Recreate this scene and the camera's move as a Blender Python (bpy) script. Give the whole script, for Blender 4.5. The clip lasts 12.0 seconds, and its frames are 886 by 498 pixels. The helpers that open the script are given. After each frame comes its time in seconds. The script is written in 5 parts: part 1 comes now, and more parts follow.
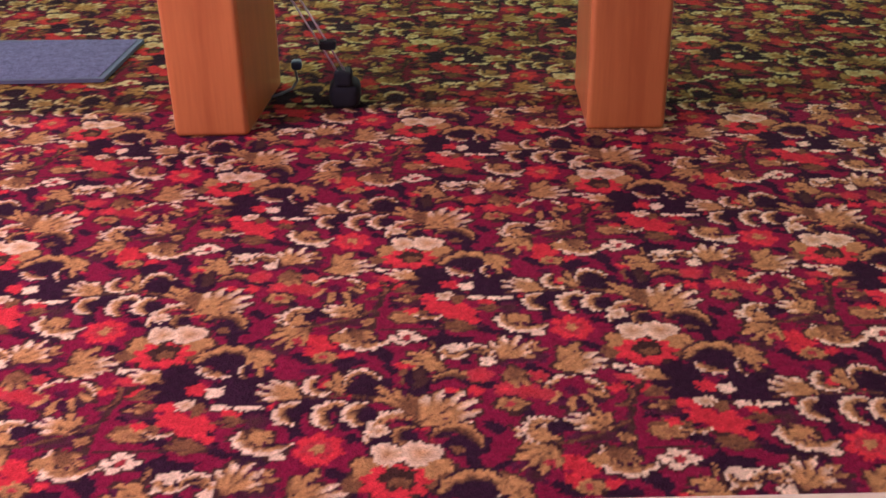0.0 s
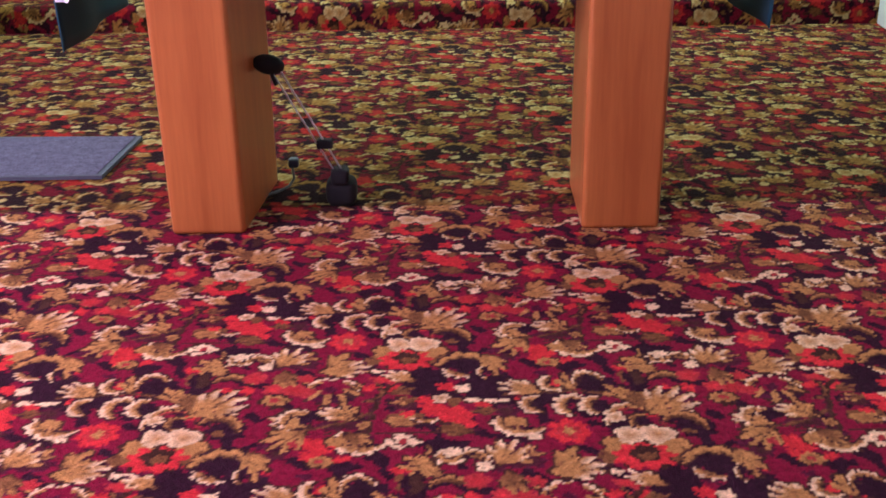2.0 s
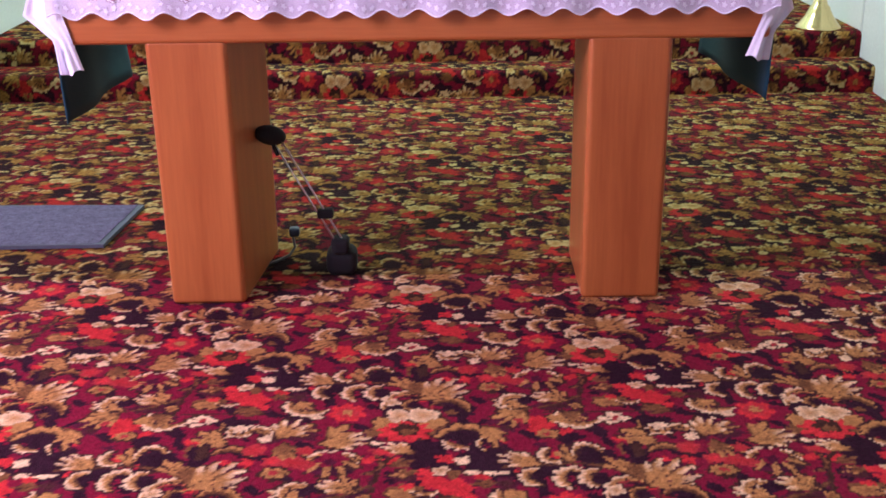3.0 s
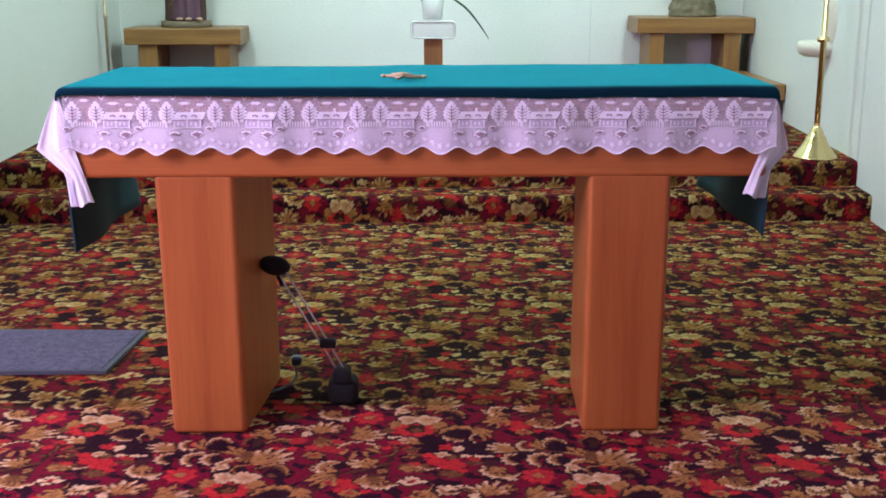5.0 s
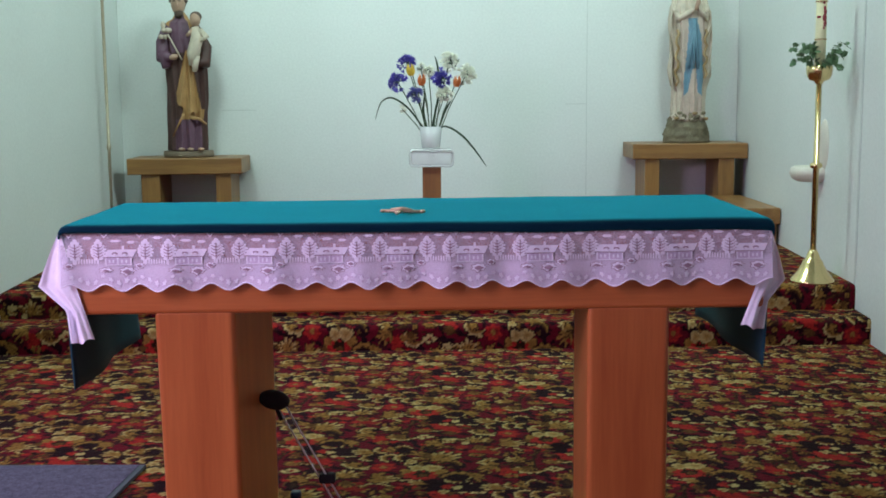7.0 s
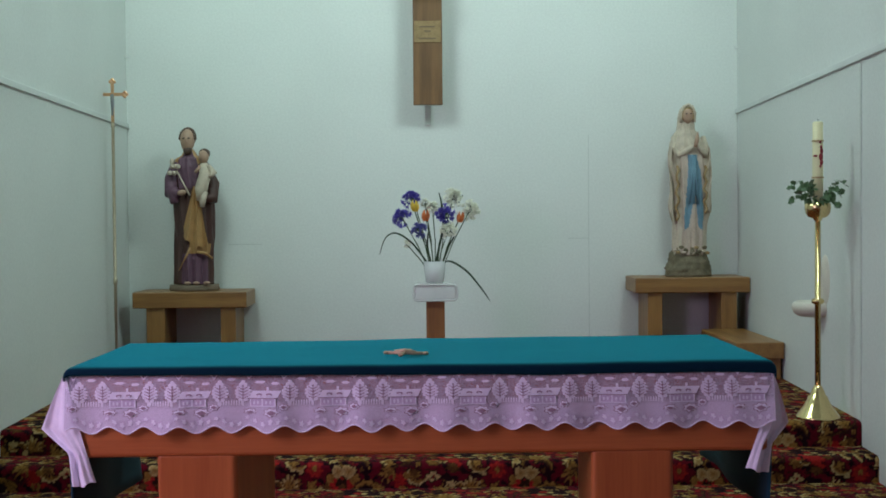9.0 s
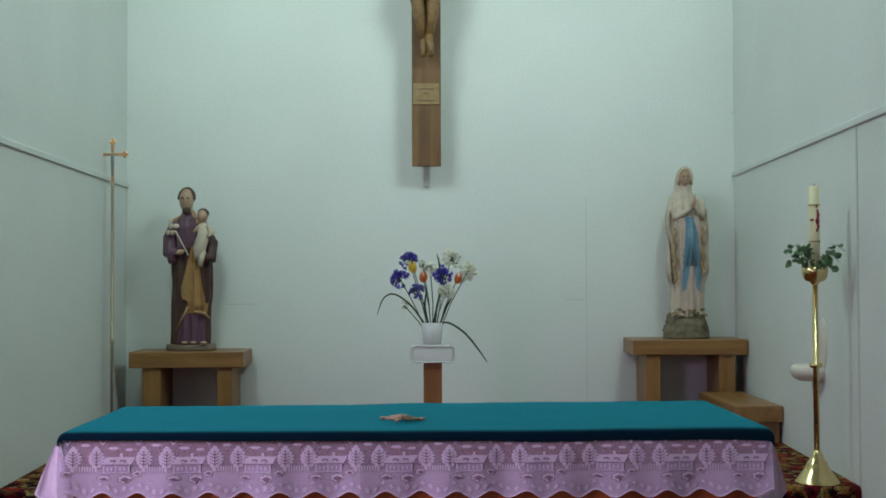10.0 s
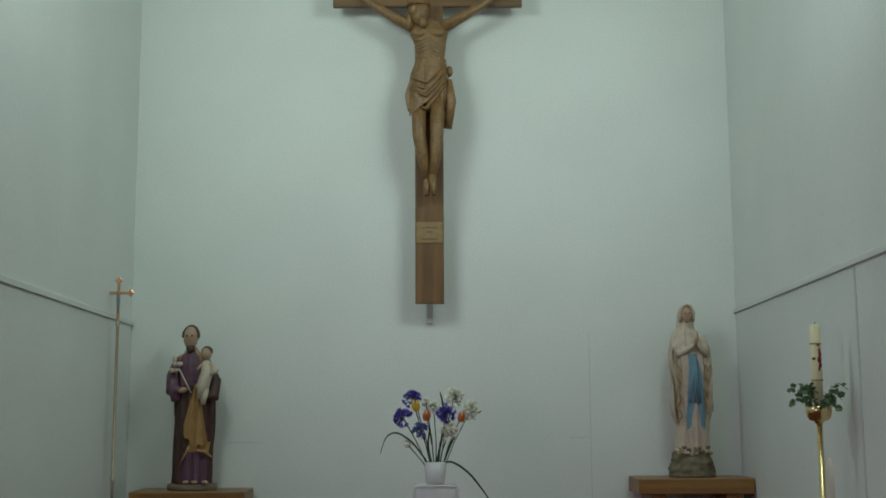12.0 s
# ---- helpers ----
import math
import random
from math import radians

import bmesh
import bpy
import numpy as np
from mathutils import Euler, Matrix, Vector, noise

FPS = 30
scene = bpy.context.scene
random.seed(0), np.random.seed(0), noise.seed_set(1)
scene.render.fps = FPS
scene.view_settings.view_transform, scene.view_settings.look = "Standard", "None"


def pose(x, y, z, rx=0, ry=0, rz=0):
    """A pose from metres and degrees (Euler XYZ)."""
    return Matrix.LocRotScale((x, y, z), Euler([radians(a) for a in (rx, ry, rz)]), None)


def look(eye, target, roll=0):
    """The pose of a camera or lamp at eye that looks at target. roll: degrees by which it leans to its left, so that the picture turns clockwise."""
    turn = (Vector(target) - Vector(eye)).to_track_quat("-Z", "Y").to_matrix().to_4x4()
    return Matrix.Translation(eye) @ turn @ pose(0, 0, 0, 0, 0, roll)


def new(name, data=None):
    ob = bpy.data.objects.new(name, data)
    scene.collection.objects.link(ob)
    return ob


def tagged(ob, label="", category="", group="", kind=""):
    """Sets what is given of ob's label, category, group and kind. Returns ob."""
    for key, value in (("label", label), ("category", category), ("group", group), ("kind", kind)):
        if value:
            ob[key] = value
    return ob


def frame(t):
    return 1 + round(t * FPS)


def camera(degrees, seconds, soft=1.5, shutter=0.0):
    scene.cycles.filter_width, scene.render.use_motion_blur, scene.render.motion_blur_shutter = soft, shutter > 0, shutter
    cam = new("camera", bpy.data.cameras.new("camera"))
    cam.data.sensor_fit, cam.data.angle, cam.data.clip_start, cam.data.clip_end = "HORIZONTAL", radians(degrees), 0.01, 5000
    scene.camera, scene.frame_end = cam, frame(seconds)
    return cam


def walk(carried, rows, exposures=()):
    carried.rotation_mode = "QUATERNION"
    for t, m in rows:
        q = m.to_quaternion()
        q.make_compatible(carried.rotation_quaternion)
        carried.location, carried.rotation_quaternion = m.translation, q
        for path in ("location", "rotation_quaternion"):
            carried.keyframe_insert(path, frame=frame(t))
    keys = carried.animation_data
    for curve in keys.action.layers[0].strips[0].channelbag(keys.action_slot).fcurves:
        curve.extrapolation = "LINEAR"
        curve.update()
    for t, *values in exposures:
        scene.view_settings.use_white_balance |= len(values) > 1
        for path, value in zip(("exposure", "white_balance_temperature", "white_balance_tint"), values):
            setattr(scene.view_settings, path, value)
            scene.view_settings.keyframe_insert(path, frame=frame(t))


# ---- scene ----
cam = camera(42.0, 12.0, soft=1.7)
PATH = [
    (0, (-0.022, -0.139, 1.161), (-0.004, 1.645, 0.255), -0.8),
    (0.5, (-0.021, -0.134, 1.165), (-0.004, 1.653, 0.267), -0.6),
    (1, (-0.02, -0.129, 1.169), (-0.002, 1.671, 0.299), -0.6),
    (1.5, (-0.028, -0.129, 1.175), (-0.001, 1.694, 0.352), -0.4),
    (2, (-0.028, -0.128, 1.188), (0.004, 1.719, 0.42), -0.5),
    (2.5, (-0.028, -0.134, 1.199), (0.005, 1.733, 0.483), -0.4),
    (3, (-0.025, -0.131, 1.208), (0.007, 1.755, 0.542), -0.5),
    (5, (-0.024, -0.147, 1.265), (0.006, 1.795, 0.788), -0.0),
    (5.5, (-0.024, -0.149, 1.273), (0.007, 1.805, 0.845), -0.3),
    (6, (-0.022, -0.149, 1.282), (0.01, 1.814, 0.905), -0.2),
    (6.5, (-0.023, -0.151, 1.29), (0.009, 1.822, 0.961), -0.5),
    (7, (-0.023, -0.153, 1.301), (0.009, 1.828, 1.029), -0.5),
    (9, (-0.02, -0.18, 1.34), (0.007, 1.82, 1.29), -0.5),
    (9.5, (-0.018, -0.182, 1.354), (0.011, 1.817, 1.354), -0.4),
    (10, (-0.018, -0.184, 1.359), (0.013, 1.815, 1.41), -0.2),
    (10.5, (-0.02, -0.191, 1.367), (0.009, 1.807, 1.466), -0.0),
    (11, (-0.021, -0.195, 1.378), (0.009, 1.799, 1.539), 0.1),
    (11.5, (-0.019, -0.212, 1.381), (0.009, 1.775, 1.606), -0.0),
    (12, (-0.013, -0.236, 1.394), (0.012, 1.744, 1.673), -0.3),
]
walk(cam, [(t, look(eye, target, roll)) for t, eye, target, roll in PATH],
     exposures=[(0.0, 0.0, 6500, 11), (2.5, 0.06, 6500, 11), (5.5, -0.32, 6450, 10), (7.0, -0.76, 6400, 9), (9.5, -1.50, 6550, 12), (11.0, -1.74, 6750, 14), (12.0, -2.08, 6950, 17)])


# ---------------- world and light ----------------
world = bpy.data.worlds.new("world")
world.use_nodes = True
scene.world = world
wn = world.node_tree.nodes
wsky = wn.new("ShaderNodeTexSky")
wsky.sky_type = "NISHITA"
wsky.sun_disc = False
wsky.sun_elevation, wsky.sun_rotation = radians(40), radians(150)
world.node_tree.links.new(wsky.outputs["Color"], wn["Background"].inputs["Color"])
wn["Background"].inputs["Strength"].default_value = 0.08


def window_light(name, eye, target, sx, sy, watts, colour):
    lamp = bpy.data.lights.new(name, "AREA")
    lamp.shape, lamp.size, lamp.size_y, lamp.energy, lamp.color = "RECTANGLE", sx, sy, watts, colour
    ob = new(name, lamp)
    ob.matrix_world = look(eye, target)
    return ob


window_light("window_light_west", (-2.05, 5.3, 4.75), (0.35, 8.9, 2.2), 1.2, 0.9, 195, (0.75, 1.0, 0.955))
window_light("window_light_east", (2.1, 5.3, 4.75), (-0.35, 8.9, 2.2), 1.2, 0.9, 195, (0.75, 1.0, 0.955))
# lilac lamp added overhead, in front of the beam, to brighten the near carpet
window_light("overhead_fill_nave", (-1.85, 1.35, 4.7), (-1.6, 2.5, 0.0), 2.2, 0.45, 46, (0.87, 0.62, 1.0))
window_light("window_light_nave", (-3.0, 1.05, 2.3), (-0.9, 3.2, 0.3), 1.3, 1.7, 200, (0.86, 0.62, 1.0))

# ---------------- materials ----------------


def shader(name, base, rough=0.6, metal=0.0, grain=0.12, scale=8.0, fine=120.0, bump=0.15, stretch=(1, 1, 1), sheen=0.0, coat=0.0):
    """A surface with variation at two scales and a fine relief."""
    m = bpy.data.materials.new(name)
    m.use_nodes = True
    nt = m.node_tree
    b = nt.nodes["Principled BSDF"]
    tc = nt.nodes.new("ShaderNodeTexCoord")
    mp = nt.nodes.new("ShaderNodeMapping")
    mp.inputs["Scale"].default_value = stretch
    nt.links.new(tc.outputs["Object"], mp.inputs["Vector"])
    n1 = nt.nodes.new("ShaderNodeTexNoise")
    n1.inputs["Scale"].default_value, n1.inputs["Detail"].default_value = scale, 6
    n2 = nt.nodes.new("ShaderNodeTexNoise")
    n2.inputs["Scale"].default_value, n2.inputs["Detail"].default_value = fine, 3
    for n in (n1, n2):
        nt.links.new(mp.outputs["Vector"], n.inputs["Vector"])
    add = nt.nodes.new("ShaderNodeMath")
    add.operation = "ADD"
    nt.links.new(n1.outputs["Fac"], add.inputs[0])
    nt.links.new(n2.outputs["Fac"], add.inputs[1])
    rng = nt.nodes.new("ShaderNodeMapRange")
    rng.inputs["From Min"].default_value, rng.inputs["From Max"].default_value = 0.6, 1.4
    rng.inputs["To Min"].default_value, rng.inputs["To Max"].default_value = 1 - grain, 1 + grain
    nt.links.new(add.outputs[0], rng.inputs["Value"])
    mul = nt.nodes.new("ShaderNodeVectorMath")
    mul.operation = "SCALE"
    mul.inputs[0].default_value = base
    nt.links.new(rng.outputs[0], mul.inputs["Scale"])
    nt.links.new(mul.outputs[0], b.inputs["Base Color"])
    bp = nt.nodes.new("ShaderNodeBump")
    bp.inputs["Strength"].default_value, bp.inputs["Distance"].default_value = bump, 0.004
    nt.links.new(n2.outputs["Fac"], bp.inputs["Height"])
    nt.links.new(bp.outputs["Normal"], b.inputs["Normal"])
    b.inputs["Roughness"].default_value, b.inputs["Metallic"].default_value = rough, metal
    b.inputs["Sheen Weight"].default_value, b.inputs["Coat Weight"].default_value = sheen, coat
    b.inputs["Coat Roughness"].default_value = 0.25
    return m


def wood(name, dark, light, rough, scale, axis, coat=0.2):
    """Varnished timber whose grain runs along one axis of the object."""
    m = bpy.data.materials.new(name)
    m.use_nodes = True
    nt = m.node_tree
    b = nt.nodes["Principled BSDF"]
    tc = nt.nodes.new("ShaderNodeTexCoord")
    mp = nt.nodes.new("ShaderNodeMapping")
    mp.inputs["Scale"].default_value = tuple(0.06 if a == axis else 1.0 for a in "xyz")
    nt.links.new(tc.outputs["Object"], mp.inputs["Vector"])
    n1 = nt.nodes.new("ShaderNodeTexNoise")
    n1.inputs["Scale"].default_value, n1.inputs["Detail"].default_value, n1.inputs["Distortion"].default_value = scale, 7, 0.4
    n2 = nt.nodes.new("ShaderNodeTexNoise")
    n2.inputs["Scale"].default_value, n2.inputs["Detail"].default_value = scale * 9, 4
    n3 = nt.nodes.new("ShaderNodeTexNoise")
    n3.inputs["Scale"].default_value, n3.inputs["Detail"].default_value = 2.2, 3
    nt.links.new(mp.outputs["Vector"], n1.inputs["Vector"])
    nt.links.new(mp.outputs["Vector"], n2.inputs["Vector"])
    nt.links.new(tc.outputs["Object"], n3.inputs["Vector"])
    s1 = nt.nodes.new("ShaderNodeMath")
    s1.operation = "MULTIPLY_ADD"
    s1.inputs[1].default_value = 0.45
    nt.links.new(n2.outputs["Fac"], s1.inputs[0])
    nt.links.new(n1.outputs["Fac"], s1.inputs[2])
    s2 = nt.nodes.new("ShaderNodeMath")
    s2.operation = "MULTIPLY_ADD"
    s2.inputs[1].default_value = 0.4
    nt.links.new(n3.outputs["Fac"], s2.inputs[0])
    nt.links.new(s1.outputs[0], s2.inputs[2])
    ramp = nt.nodes.new("ShaderNodeValToRGB")
    ramp.color_ramp.elements[0].position, ramp.color_ramp.elements[0].color = 0.62, (*dark, 1)
    ramp.color_ramp.elements[1].position, ramp.color_ramp.elements[1].color = 1.0, (*light, 1)
    s3 = nt.nodes.new("ShaderNodeMath")
    s3.operation = "MULTIPLY"
    s3.inputs[1].default_value = 0.88
    nt.links.new(s2.outputs[0], s3.inputs[0])
    nt.links.new(s3.outputs[0], ramp.inputs["Fac"])
    nt.links.new(ramp.outputs["Color"], b.inputs["Base Color"])
    bp = nt.nodes.new("ShaderNodeBump")
    bp.inputs["Strength"].default_value, bp.inputs["Distance"].default_value = 0.1, 0.002
    nt.links.new(n2.outputs["Fac"], bp.inputs["Height"])
    nt.links.new(bp.outputs["Normal"], b.inputs["Normal"])
    b.inputs["Roughness"].default_value, b.inputs["Coat Weight"].default_value = rough, coat
    b.inputs["Coat Roughness"].default_value = 0.3
    return m


WALL = shader("wall_paint", (0.72, 0.76, 0.73), 0.55, grain=0.075, scale=0.9, fine=60, bump=0.06)
TRIM = shader("trim_paint", (0.66, 0.70, 0.68), 0.45, grain=0.05, scale=5, bump=0.05)
CEIL = shader("ceiling_paint", (0.74, 0.75, 0.74), 0.8, grain=0.04, scale=2)
SEAM = shader("joint_filler", (0.60, 0.64, 0.61), 0.7, grain=0.1, scale=14)
OAK_X = wood("altar_timber_across", (0.39, 0.106, 0.026), (0.53, 0.170, 0.044), 0.36, 14, "x", 0.45)
OAK_Z = wood("altar_timber_upright", (0.39, 0.106, 0.026), (0.53, 0.170, 0.044), 0.36, 14, "z", 0.45)
PINE_X = wood("shelf_timber_across", (0.19, 0.085, 0.022), (0.33, 0.165, 0.048), 0.45, 14, "x")
PINE_Y = wood("shelf_timber_deep", (0.19, 0.085, 0.022), (0.33, 0.165, 0.048), 0.45, 14, "y")
PINE_Z = wood("shelf_timber_upright", (0.19, 0.085, 0.022), (0.33, 0.165, 0.048), 0.45, 14, "z")
CROSSWOOD = wood("cross_timber", (0.115, 0.054, 0.018), (0.225, 0.112, 0.042), 0.5, 16, "z")
CROSSBAR = wood("cross_timber_across", (0.115, 0.054, 0.018), (0.225, 0.112, 0.042), 0.5, 16, "x")
BRASS = shader("polished_brass", (0.72, 0.57, 0.29), 0.2, 1.0, grain=0.12, scale=9, bump=0.04)
COPPER = shader("rosy_brass", (0.72, 0.42, 0.24), 0.3, 1.0, grain=0.15, scale=12, bump=0.05)
DULLBRASS = shader("worn_brass", (0.46, 0.34, 0.17), 0.45, 0.6, grain=0.25, scale=20, bump=0.1)
VELVET = shader("teal_velvet", (0.0, 0.016, 0.034), 0.9, grain=0.14, scale=7, fine=220, bump=0.2, sheen=1.0)
VELVET.node_tree.nodes["Principled BSDF"].inputs["Sheen Tint"].default_value = (0.0, 0.51, 0.50, 1)
VELVET.node_tree.nodes["Principled BSDF"].inputs["Specular IOR Level"].default_value = 0.15
VELVET.node_tree.nodes["Principled BSDF"].inputs["Sheen Roughness"].default_value = 0.45
# darker navy without sheen for the inner face of the velvet cloth
UNDERSIDE = shader("navy_underside", (0.0, 0.040, 0.058), 0.85, grain=0.14, scale=9, fine=200, bump=0.15)
RUBBER = shader("black_rubber", (0.008, 0.008, 0.010), 0.85, grain=0.2, scale=20)
MATGREY = shader("grey_mat_pile", (0.095, 0.105, 0.135), 0.95, grain=0.45, scale=40, fine=180, bump=0.9)
MATEDGE = shader("mat_border", (0.06, 0.068, 0.09), 0.7, grain=0.15, scale=30)
STEEL = shader("bright_steel", (0.85, 0.85, 0.88), 0.35, 0.35, grain=0.05)
BLUEPLASTIC = shader("dark_blue_plastic", (0.02, 0.035, 0.075), 0.4, grain=0.1)
PLASTER = shader("cream_plaster", (0.66, 0.62, 0.53), 0.5, grain=0.12, scale=12, bump=0.1)
WAX = shader("ivory_wax", (0.80, 0.76, 0.48), 0.45, grain=0.06, scale=12)
REDWAX = shader("dark_red_wax", (0.26, 0.02, 0.03), 0.4, grain=0.1)

# ---------------- mesh helpers ----------------


def part(name, bm, material, parent=None, label="", smooth=False):
    me = bpy.data.meshes.new(name)
    bm.normal_update()
    bm.to_mesh(me)
    bm.free()
    for m in material if isinstance(material, (list, tuple)) else (material,):
        me.materials.append(m)
    if smooth:
        for p in me.polygons:
            p.use_smooth = True
    ob = new(name, me)
    if parent is not None:
        ob.parent = parent
        ob.matrix_parent_inverse = parent.matrix_world.inverted()
    if label:
        tagged(ob, label)
    return ob


def thing(name, at, label, category, group="", kind=""):
    ob = new(name)
    ob.empty_display_size = 0.05
    ob.location = at
    bpy.context.view_layer.update()
    return tagged(ob, label, category, group, kind)


def add_box(bm, x0, x1, y0, y1, z0, z1, bevel=0.0, seg=2, mat=0):
    r = bmesh.ops.create_cube(bm, size=1.0)
    vs = r["verts"]
    bmesh.ops.scale(bm, vec=(x1 - x0, y1 - y0, z1 - z0), verts=vs)
    bmesh.ops.translate(bm, vec=((x0 + x1) / 2, (y0 + y1) / 2, (z0 + z1) / 2), verts=vs)
    fs = {f for v in vs for f in v.link_faces}
    for f in fs:
        f.material_index = mat
    if bevel:
        es = list({e for v in vs for e in v.link_edges})
        bmesh.ops.bevel(bm, geom=es, offset=bevel, segments=seg, profile=0.5, affect="EDGES")
    return bm


def box(x0, x1, y0, y1, z0, z1, bevel=0.0, seg=2):
    return add_box(bmesh.new(), x0, x1, y0, y1, z0, z1, bevel, seg)


def lathe(bm, profile, cx=0, cy=0, seg=32, mat=0):
    """Turned form: profile rows of radius and height."""
    rings = []
    for r, z in profile:
        if r < 1e-5:
            rings.append([bm.verts.new((cx, cy, z))])
        else:
            rings.append([bm.verts.new((cx + r * math.cos(a), cy + r * math.sin(a), z)) for a in (2 * math.pi * i / seg for i in range(seg))])
    for a, b in zip(rings, rings[1:]):
        for i in range(seg):
            j = (i + 1) % seg
            if len(a) == 1 and len(b) == 1:
                continue
            if len(a) == 1:
                f = bm.faces.new((a[0], b[j], b[i]))
            elif len(b) == 1:
                f = bm.faces.new((a[i], a[j], b[0]))
            else:
                f = bm.faces.new((a[i], a[j], b[j], b[i]))
            f.material_index = mat
    return bm


def tube(bm, pts, radii, seg=10, mat=0, flat=1.0):
    """A tapered tube along points, with closed ends. flat squeezes it along its second axis."""
    pts = [Vector(p) for p in pts]
    n = len(pts)
    if not isinstance(radii, (list, tuple)):
        radii = [radii] * n
    rings, up = [], None
    for i, p in enumerate(pts):
        d = (pts[min(i + 1, n - 1)] - pts[max(i - 1, 0)]).normalized()
        if up is None:
            up = d.orthogonal().normalized()
        up = (up - d * up.dot(d)).normalized()
        side = d.cross(up)
        rings.append([bm.verts.new(p + radii[i] * (math.cos(a) * up + flat * math.sin(a) * side)) for a in (2 * math.pi * k / seg for k in range(seg))])
    for a, b in zip(rings, rings[1:]):
        for k in range(seg):
            bm.faces.new((a[k], a[(k + 1) % seg], b[(k + 1) % seg], b[k])).material_index = mat
    bm.faces.new(rings[0][::-1]).material_index = mat
    bm.faces.new(rings[-1]).material_index = mat
    return bm


def ball(bm, c, r, mat=0, u=16, v=10, turn=None):
    """An ellipsoid; r is a radius or three of them."""
    r = r if isinstance(r, (tuple, list)) else (r, r, r)
    vs = bmesh.ops.create_uvsphere(bm, u_segments=u, v_segments=v, radius=1.0)["verts"]
    bmesh.ops.scale(bm, vec=r, verts=vs)
    if turn:
        bmesh.ops.rotate(bm, cent=(0, 0, 0), matrix=Euler([radians(a) for a in turn]).to_matrix(), verts=vs)
    bmesh.ops.translate(bm, vec=c, verts=vs)
    for f in {f for w in vs for f in w.link_faces}:
        f.material_index = mat
    return bm


# ---------------- the room ----------------
XL, XR, YB, TOP = -2.36, 2.43, 8.9, 5.6
Y1, Y2, R1, R2 = 5.57, 5.84, 0.13, 0.26
SPLAY_W, SPLAY_E = 0.034, 0.056  # the side walls draw in towards the nave, metres for each metre


def splayed(ob, k):
    """Leans a side wall or its trim in towards the nave."""
    for v in ob.data.vertices:
        v.co.x += k * (YB - v.co.y)
    return ob


def structure(name, bm, mat, label, category, smooth=False):
    return tagged(part(name, bm, mat, None, "", smooth), label, category, kind="structure")


structure("wall_north", box(XL - 0.2, XR + 0.2, YB, YB + 0.2, 0, TOP), WALL, "pale green-white painted plaster board back wall", "wall")
structure("ceiling", box(-3.6, 3.6, -2.8, YB + 0.2, TOP, TOP + 0.15), CEIL, "plain white ceiling over the whole place", "ceiling")
structure("wall_arch_west", box(-3.3, XL + 0.06, 4.22, 4.4, 0, TOP), WALL, "plain pale return wall beside the sanctuary", "wall")
structure("wall_arch_east", box(XR - 0.16, 3.3, 4.22, 4.4, 0, TOP), WALL, "plain pale return wall beside the sanctuary", "wall")


def pierced(name, axis, at, lo, hi, w0, w1, s0=1.4, s1=4.2):
    """A long wall with one wide window opening; axis tells which way it stands."""
    bm = bmesh.new()
    for a0, a1, z0, z1 in ((lo, w0, 0, TOP), (w1, hi, 0, TOP), (w0, w1, 0, s0), (w0, w1, s1, TOP)):
        if axis == "x":
            add_box(bm, at, at + 0.2, a0, a1, z0, z1)
        else:
            add_box(bm, a0, a1, at, at + 0.2, z0, z1)
    return structure(name, bm, WALL, "plain pale wall with a wide window opening", "wall")


splayed(pierced("wall_west", "x", XL - 0.2, 4.2, YB, 4.6, 6.0, 4.2, 5.3), SPLAY_W)
splayed(pierced("wall_east", "x", XR, 4.2, YB, 4.6, 6.0, 4.2, 5.3), -SPLAY_E)
# added out of view: cuts the lilac nave light just behind the altar front
structure("wall_light_stop", box(-3.3, 3.3, 1.9, 2.1, 2.52, TOP), WALL, "unseen pale beam added to keep nave light off the sanctuary", "wall")
pierced("wall_nave_west", "x", -3.5, -2.6, 4.4, 0.2, 1.85)
pierced("wall_nave_east", "x", 3.3, -2.6, 4.4, -0.9, 1.4)
pierced("wall_south", "y", -2.6, -3.3, 3.3, -1.2, 1.2)

# horizontal cover strips on the side walls
def rail(x0, x1, z):
    """A cover strip from the back wall towards the nave."""
    return box(x0, x1, 4.2, YB, z - 0.019, z + 0.019, 0.005)


splayed(structure("trim_west", rail(XL, XL + 0.018, 2.095), TRIM, "thin painted cover strip along the side wall", "trim"), SPLAY_W)
splayed(structure("trim_east", rail(XR - 0.018, XR, 2.175), TRIM, "thin painted cover strip along the side wall", "trim"), -SPLAY_E)

# ---------------- carpeted floor and steps ----------------


